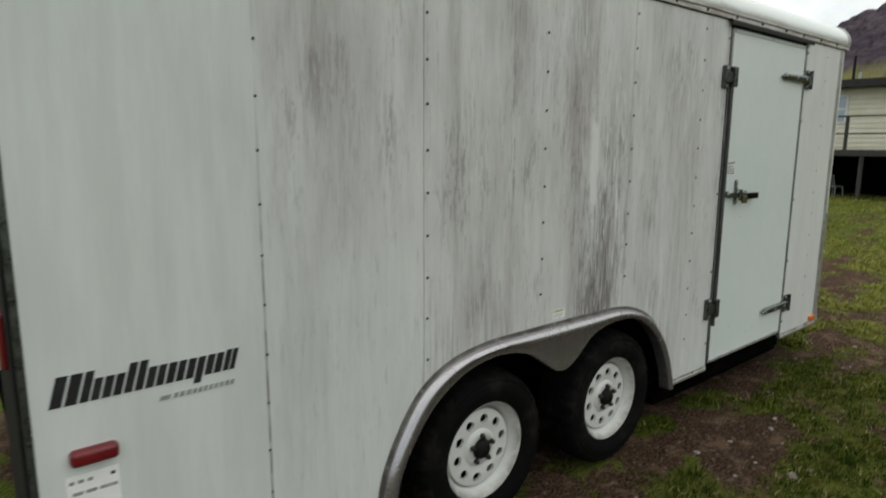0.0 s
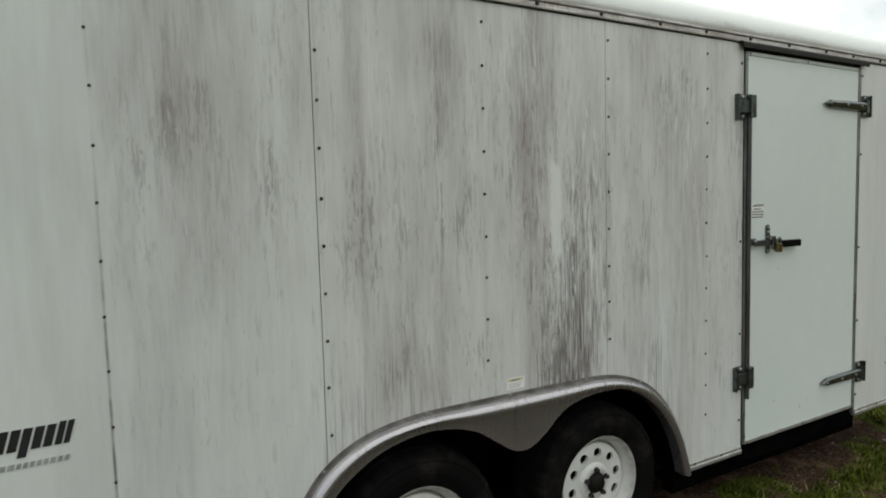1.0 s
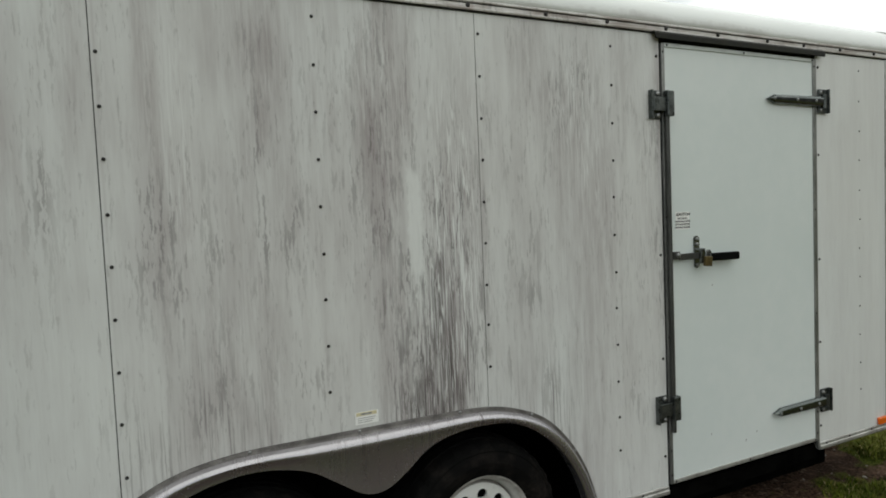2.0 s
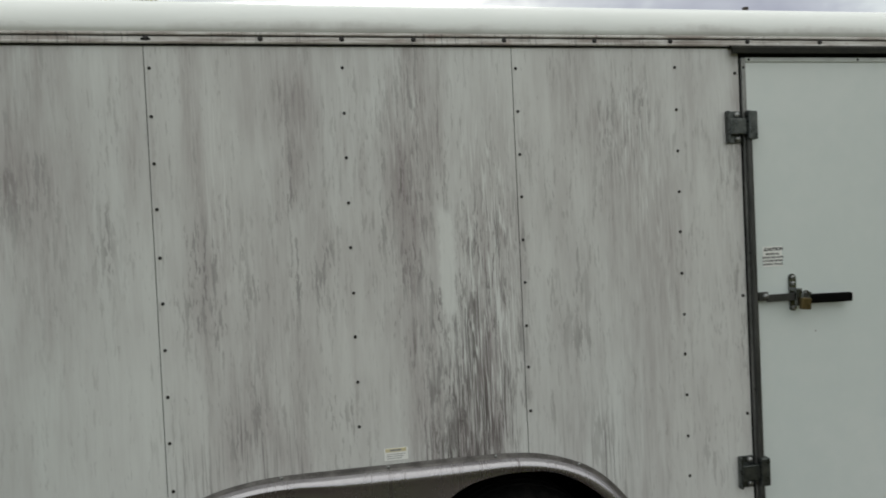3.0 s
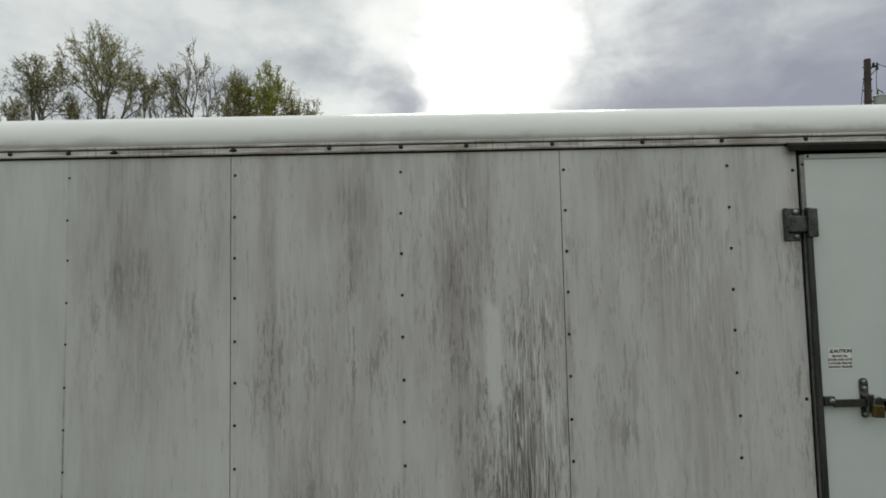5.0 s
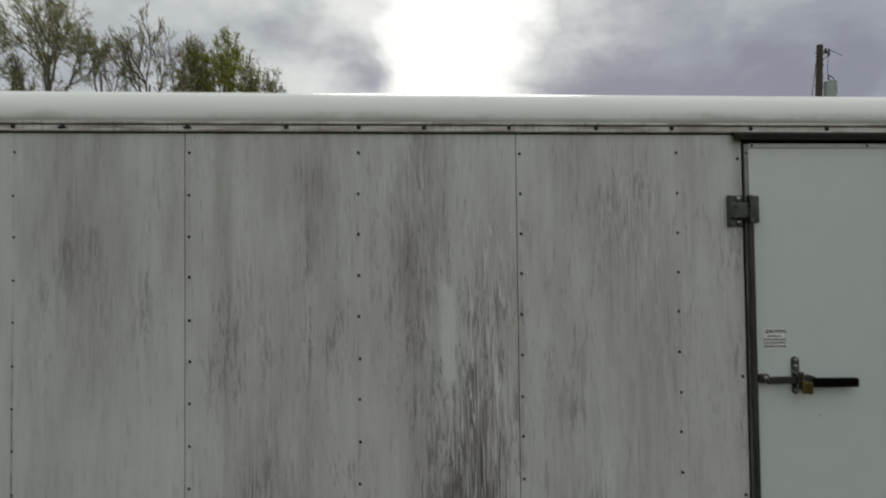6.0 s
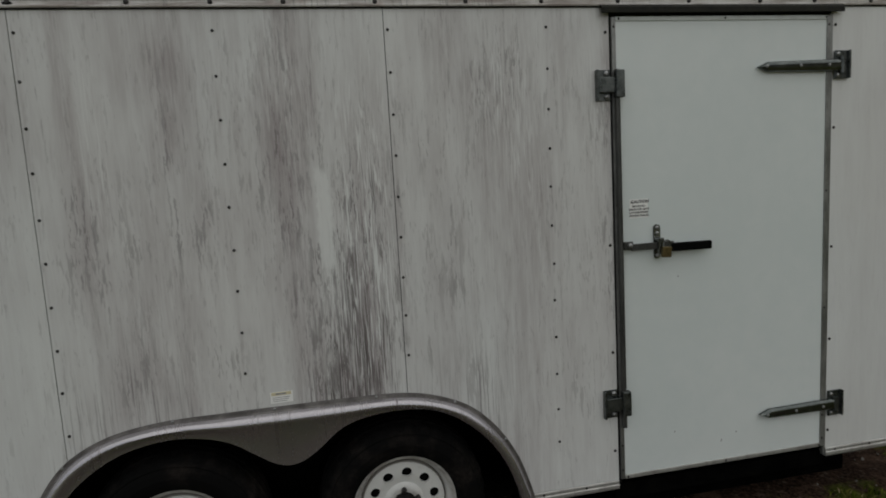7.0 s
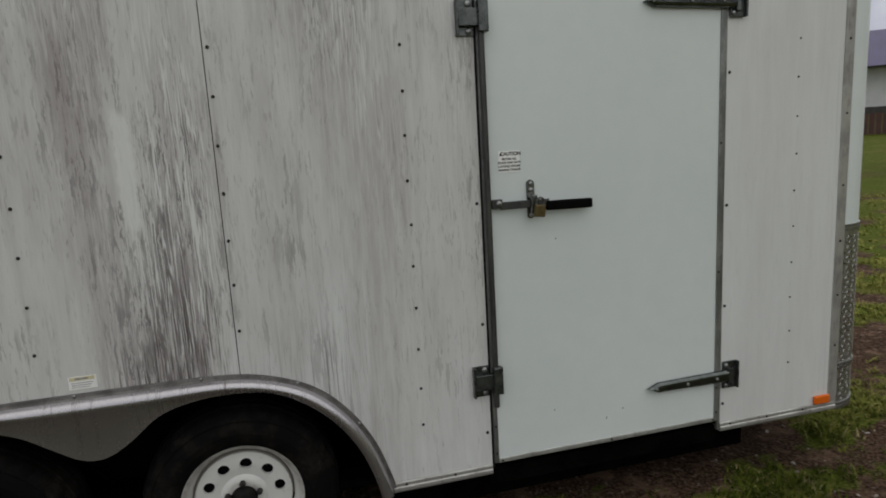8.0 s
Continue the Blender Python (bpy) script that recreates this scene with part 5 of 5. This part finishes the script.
# ---- trees behind the trailer ----
def make_tree(at, height, fork, wide, seed, label, lean=0.0, stems=4, leaves=14, leaf=1.0, mat="leaf"):
    """A trunk that forks again and again into fine twigs, with small clumps of leaves along the twigs."""
    rng = random.Random(seed)
    limbs, tips = [], []

    def turn_off(d, spread):
        side = d.cross(Vector((rng.uniform(-1, 1), rng.uniform(-1, 1), rng.uniform(-1, 1)))).normalized()
        return (Matrix.Rotation(radians(spread), 3, side) @ d).normalized()

    def grow(p, d, length, r, level):
        pts, rad, q = [p.copy()], [r], p.copy()
        for k in range(3):
            d = (d + Vector((rng.uniform(-1, 1), rng.uniform(-1, 1), rng.uniform(-.6, .9))) * .17).normalized()
            q = q + d * length / 3
            pts.append(q.copy())
            rad.append(r * (1 - .38 * (k + 1) / 3))
        limbs.append((pts, rad, level))
        if level >= 5:
            tips.extend(pts[1:])
            return
        for k in range(3 if level < 2 or rng.random() < .35 else 2):
            grow(q, turn_off(d, rng.uniform(14, 44)), length * rng.uniform(.58, .82), r * .60, level + 1)
        if level >= 1:
            for k in range(2):
                base = pts[rng.randint(1, 2)]
                grow(base, turn_off(d, rng.uniform(35, 70)), length * rng.uniform(.35, .55), r * .38, min(level + 2, 5))

    for k in range(stems):
        a = 6.283 * k / stems + rng.uniform(-.5, .5)
        out = rng.uniform(.12, .75)
        grow(Vector((0, 0, fork - (height - fork) * rng.uniform(0, .25))), Vector((math.cos(a) * out, math.sin(a) * out, 1)).normalized(), (height - fork) * .36, height * .0044, 0)
    top = max(t.z for t in tips)
    reach = sorted(math.hypot(t.x, t.y) for t in tips)[int(len(tips) * .95)]
    up, across = (height - fork) / (top - fork), wide / reach

    def fit(v):
        h = fork + (v.z - fork) * up if v.z > fork else v.z
        return Vector((v.x * across + lean * max(h, 0) / height, v.y * across, h))

    wood = bmesh.new()
    tube(wood, [fit(Vector((0, 0, -.2))), fit(Vector((.05, 0, fork * .5))), fit(Vector((0, 0, fork))), fit(Vector((0, 0, fork + (height - fork) * .35)))], [height * .011, height * .008, height * .006, height * .003], 8)
    for pts, rad, level in limbs:
        tube(wood, [fit(v) for v in pts], [max(v, .0075) for v in rad], 6 if level < 2 else 4, cap=False)
    tree = thing("tree", at, label, "tree", "trees behind the trailer")
    part("trunk", wood, "bark", tree, "dark trunk with bare forked limbs")
    verts, faces = [], []
    for tip in tips:
        if rng.random() > min(leaves, .8):
            continue
        for _ in range(max(1, int(rng.gauss(leaves, .8) + 1))):
            c = fit(tip) + Vector((rng.gauss(0, .07), rng.gauss(0, .07), rng.gauss(0, .06))) * leaf
            u = Vector((rng.uniform(-1, 1), rng.uniform(-1, 1), rng.uniform(-1, .6))).normalized()
            w = u.orthogonal().normalized()
            s = rng.uniform(.030, .058) * leaf
            i = len(verts)
            verts.extend([c - u * s, c + w * s * .55, c + u * s, c - w * s * .55])
            faces.append((i, i + 1, i + 2, i + 3))
    me = bpy.data.meshes.new("crown")
    me.from_pydata(verts, [], faces)
    me.materials.append(M[mat])
    crown = new("crown", me)
    crown.parent = tree
    tagged(crown, "thin spring foliage" if mat == "leaf" else "fuller yellow-green foliage")


make_tree((-15.8, 26.0, 0), 14.6, 9.7, 2.4, 34, "tall tree with a dark trunk and olive spring leaves", -.35, 5, 1.1, .95)
make_tree((-18.8, 25.4, 0), 13.1, 9.3, 1.55, 12, "slender tree with sparse spring leaves", 0, 3, .5)
make_tree((-20.4, 25.8, 0), 11.6, 8.7, 1.5, 16, "low half-bare tree with sparse leaves", 0, 3, .28)
make_tree((-17.5, 26.4, 0), 12.2, 7.6, 1.7, 19, "small tree with thin leaves beside the tall one", 0, 2, .7)
make_tree((-13.2, 26.2, 0), 13.3, 8.8, 1.6, 23, "leaning slender tree with a half-bare crown", -.9, 2, .32)
make_tree((-11.8, 26.0, 0), 13.4, 8.4, 2.5, 14, "many-stemmed tree with a sparse olive crown", .15, 4, .45)
make_tree((-10.0, 26.6, 0), 12.7, 9.0, 1.3, 28, "upright tree with yellowish young leaves", .2, 3, .45)
make_tree((-8.7, 26.0, 0), 12.4, 8.4, 1.9, 15, "rounded tree with dense yellow-green leaves", .1, 4, 1.35, 1.1, "fresh_leaf")
make_tree((-7.3, 26.4, 0), 11.2, 8.7, 1.3, 17, "small half-bare tree beside denser ones", .3, 3, .5)

# ---- utility pole ----
pole = thing("utility_pole", (13.62, 18.0, 0), "weathered wooden utility pole with a grey transformer", "utility pole")
pole.rotation_euler = (0, radians(2.8), 0)
bm = bmesh.new()
tube(bm, [(0, 0, -.1), (0, 0, 4), (.01, 0, 9.30)], [.14, .12, .105], 12)
part("pole_shaft", bm, "pole", pole, "dark weathered wooden shaft", smooth=True)
for z in (9.02, 8.62, 8.22, 7.86):
    bm = bmesh.new()
    tube(bm, [(-.15, 0, z), (.16, 0, z)], .016, 6)
    tube(bm, [(.11, 0, z), (.15, 0, z)], .034, 6)
    part("through_bolt", bm, "screw", pole)
bm = bmesh.new()
tube(bm, [(.05, 0, 9.00), (.3, -.05, 9.07)], .03, 6)
tube(bm, [(.05, 0, 8.70), (.3, -.05, 8.97)], .018, 5)
bracket = part("insulator_bracket", bm, "rod", pole, "dark bracket with insulators", smooth=True)
for x, z, tall in ((.18, 9.06, .14), (.30, 8.94, .26)):
    bm = bmesh.new()
    turned(bm, [(.012, 0), (.045, .0), (.050, .25 * tall), (.026, .3 * tall), (.044, .45 * tall), (.046, .6 * tall), (.024, .66 * tall), (.036, .8 * tall), (.012, tall)], 12)
    bmesh.ops.rotate(bm, verts=bm.verts[:], cent=(0, 0, 0), matrix=Matrix.Rotation(radians(90), 3, "X"))
    part("insulator", bm, "steel", bracket, "ribbed dark insulator", smooth=True, at=(x, -.05, z))
for pts in (((.3, -.05, 9.15), (.55, -.07, 9.05), (.8, -.05, 8.97)), ((.3, -.05, 9.0), (.24, -.09, 8.6), (.27, -.06, 8.27)), ((-.11, -.04, 8.9), (-.20, -.04, 8.2), (-.30, -.04, 7.2))):
    bm = bmesh.new()
    tube(bm, list(pts), .010, 5)
    part("lead_wire", bm, "rubber", pole)
bm = bmesh.new()
tube(bm, [(.37, -.05, 7.35), (.37, -.05, 8.00), (.37, -.05, 8.01), (.37, -.05, 8.07)], [.2, .2, .215, .13], 20)
can = part("transformer", bm, "can", pole, "grey transformer can", smooth=True)
bm = bmesh.new()
tube(bm, [(.30, -.05, 8.05), (.30, -.05, 8.27)], .03, 8)
part("bushing", bm, "steel", can, smooth=True)
bm = bmesh.new()
tube(bm, [(.30, -.05, 8.26), (.45, -.08, 8.16), (.57, -.10, 7.95), (.585, -.10, 7.6)], .016, 6)
part("earth_lead", bm, "rubber", can, "dark lead looped over the can", smooth=True)


# ---- cream house with a deck ----
house = thing("house", (20.6, 6.0, 0), "cream sided house raised on posts with a wooden deck", "house")
HZ, EAVE = 1.45, 3.44
bm = bmesh.new()
box(bm, 0.06, 5.0, -6.0, 6.5, HZ - .1, EAVE)
part("wall", bm, "siding", house, "cream wall")
z = HZ - 0.08
bm = bmesh.new()
box(bm, -0.006, 0.06, -6.0, 6.5, 0, 0.148, 0.006)
for v in bm.verts:
    if v.co.z > 0.1 and v.co.x < 0.03:
        v.co.x += 0.022
BOARD = bpy.data.meshes.new("siding_board")
bm.to_mesh(BOARD)
bm.free()
BOARD.materials.append(M["siding"])
wall = house.children[0]
while z < EAVE - 0.1:
    shared("siding_board", BOARD, wall, (0, 0, z))
    z += 0.152
bm = bmesh.new()
extruded(bm, [(-6.3, EAVE - .04), (6.8, EAVE - .04), (6.8, EAVE + .14), (0.2, EAVE + .20), (-6.3, EAVE + .14)], -0.55, 5.4)
part("roof", bm, "shingle", house, "dark low roof with deep eaves")
bm = bmesh.new()
box(bm, -0.035, 0.0, -0.22, 0.72, 2.28, 3.20, 0.004)
win = part("window", bm, "white", house, "white framed window")
for y0, y1, z0, z1 in ((-0.14, 0.64, 2.78, 3.12), (-0.14, 0.64, 2.36, 2.72)):
    bm = bmesh.new()
    box(bm, -0.043, -0.038, y0, y1, z0, z1)
    part("pane", bm, "pane", win, "bluish pane")
bm = bmesh.new()
box(bm, -1.9, 0.0, -6.0, 3.4, HZ - .18, HZ, 0.005)
part("deck_floor", bm, "timber", house, "dark timber deck")
for y in (-5.9, -3.6, -1.3, 0.7, 2.7):
    bm = bmesh.new()
    box(bm, -1.86, -1.76, y - .05, y + .05, -.1, HZ - .18)
    part("deck_post", bm, "timber", house)
    bm = bmesh.new()
    box(bm, -1.9, -1.82, y + .42, y + .50, HZ, HZ + 1.0)
    part("rail_post", bm, "timber", house)
for z in (HZ + .96, HZ + .45):
    bm = bmesh.new()
    box(bm, -1.93, -1.84, -6.0, 3.4, z, z + .05)
    part("rail", bm, "timber", house)
# black sheets painted in as the shade beneath the raised floor
bm = bmesh.new()
box(bm, 0.6, 0.7, -6.0, 6.5, -.1, HZ - .1)
box(bm, 0.6, 4.6, 6.3, 6.5, -.1, HZ - .1)
part("skirting", bm, "under", house, "black sheet standing in for the shaded space under the floor")
bm = bmesh.new()
tube(bm, [(1.0, 0.06, EAVE + .05), (1.0, 0.06, 4.52)], .045, 10)
part("flue_pipe", bm, "rubber", house, "black flue pipe", smooth=True)
bm = bmesh.new()
tube(bm, [(1.1, -0.10, EAVE + .05), (1.1, -0.10, 3.98)], .04, 10)
part("vent_pipe", bm, "can", house, "short white vent pipe", smooth=True)

# resin chair under the deck
chair = thing("garden_chair", (19.3, 5.52, 0), "white resin garden chair in the shade under the deck", "chair", turn=160)
chair.scale = (.75, .75, .75)
for y in (-.22, .22):
    for x in (-.2, .2):
        bm = bmesh.new()
        tube(bm, [(x * 1.2, y * 1.1, 0), (x, y, .42)], .022, 6)
        part("leg", bm, "plastic", chair)
bm = bmesh.new()
box(bm, -.25, .25, -.25, .25, .40, .43, .01)
part("seat", bm, "plastic", chair)
for k in range(6):
    bm = bmesh.new()
    y = -.22 + k * .088
    tube(bm, [(.23, y, .43), (.30, y, .65), (.34, y * .9, .86)], .016, 6)
    part("back_slat", bm, "plastic", chair)
bm = bmesh.new()
tube(bm, [(.34, -.24 + .06 * k, .86 + .05 * math.sin(k / 8 * math.pi)) for k in range(9)], .02, 6)
part("back_rail", bm, "plastic", chair)


def make_bush(at, sx, sy, sz, seed, label):
    rng = random.Random(seed)
    verts, faces = [], []
    bush = thing("bush", at, label, "bush")
    bm = bmesh.new()
    for k in range(9):
        a = rng.uniform(0, 6.28)
        tube(bm, [(0, 0, -.05), (math.cos(a) * sx * .4, math.sin(a) * sy * .4, sz * rng.uniform(.5, .9))], [.04, .01], 5)
    part("stems", bm, "bark", bush)
    for _ in range(5200):
        d = Vector((rng.gauss(0, 1), rng.gauss(0, 1), rng.gauss(0, 1))).normalized() * rng.uniform(.55, 1.0) ** .5
        lump = 1 + .25 * noise.noise(d * 2.2 + Vector((seed, 0, 0)))
        c = Vector((d.x * sx * lump, d.y * sy * lump, max(sz * .5 + d.z * sz * .5 * lump, .02)))
        u = Vector((rng.uniform(-1, 1), rng.uniform(-1, 1), rng.uniform(-1, 1))).normalized()
        w = u.orthogonal().normalized()
        s = rng.uniform(.06, .12)
        i = len(verts)
        verts.extend([c - u * s, c + w * s * .6, c + u * s, c - w * s * .6])
        faces.append((i, i + 1, i + 2, i + 3))
    me = bpy.data.meshes.new("foliage")
    me.from_pydata(verts, [], faces)
    me.materials.append(M["hedge"])
    ob = new("foliage", me)
    ob.parent = bush


make_bush((18.4, 9.2, 0), 1.0, 1.3, 2.7, 4, "dense dark green shrub beside the deck")
make_bush((19.0, 11.3, 0), 1.1, 1.2, 2.5, 6, "dense dark green shrub beside the house")

# ---- far house with a purple roof ----
hx, hy = 45.5, 38.0
far = thing("far_house", (hx, hy, rise(hx, hy)), "far white house with a purple metal roof and porch", "house", turn=-40)
bm = bmesh.new()
box(bm, -8, 8, 1.6, 8, -.3, 3.9)
part("wall", bm, "white", far)
bm = bmesh.new()
a = [bm.verts.new(v) for v in ((-9, -.4, 3.7), (9, -.4, 3.7), (9, 9, 3.7), (-9, 9, 3.7), (-7.5, 4.5, 6.9), (7.5, 4.5, 6.9))]
for f in ((0, 1, 5, 4), (2, 3, 4, 5), (1, 2, 5), (3, 0, 4), (3, 2, 1, 0)):
    bm.faces.new([a[i] for i in f])
part("roof", bm, "purple", far, "purple metal roof")
for x in (-8.4, -5.6, -2.8, 0, 2.8, 5.6, 8.4):
    bm = bmesh.new()
    box(bm, x - .1, x + .1, 0, .2, -.3, 3.7)
    part("porch_post", bm, "timber", far)
for x in (-6.5, -1.2, 4.0):
    bm = bmesh.new()
    box(bm, x, x + 1.2, 1.55, 1.6, 1.0, 2.6)
    w = part("window", bm, "white", far)
    bm = bmesh.new()
    box(bm, x + .08, x + 1.12, 1.53, 1.549, 1.08, 2.52)
    part("pane", bm, "pane", w)
bm = bmesh.new()
box(bm, -8.6, 8.6, -.1, 1.6, -.3, .55)
part("porch_base", bm, "timber", far, "dark porch base")
fence = thing("fence", (34.5, 29.0, rise(34.5, 29)), "dark red-brown board fence at the far side of the yard", "fence", turn=-42)
for k in range(36):
    bm = bmesh.new()
    box(bm, -6.3 + k * .35, -5.98 + k * .35, -.02, .02, -.3, 1.3 + .03 * math.sin(k * 2.1))
    part("fence_board", bm, "fence", fence)
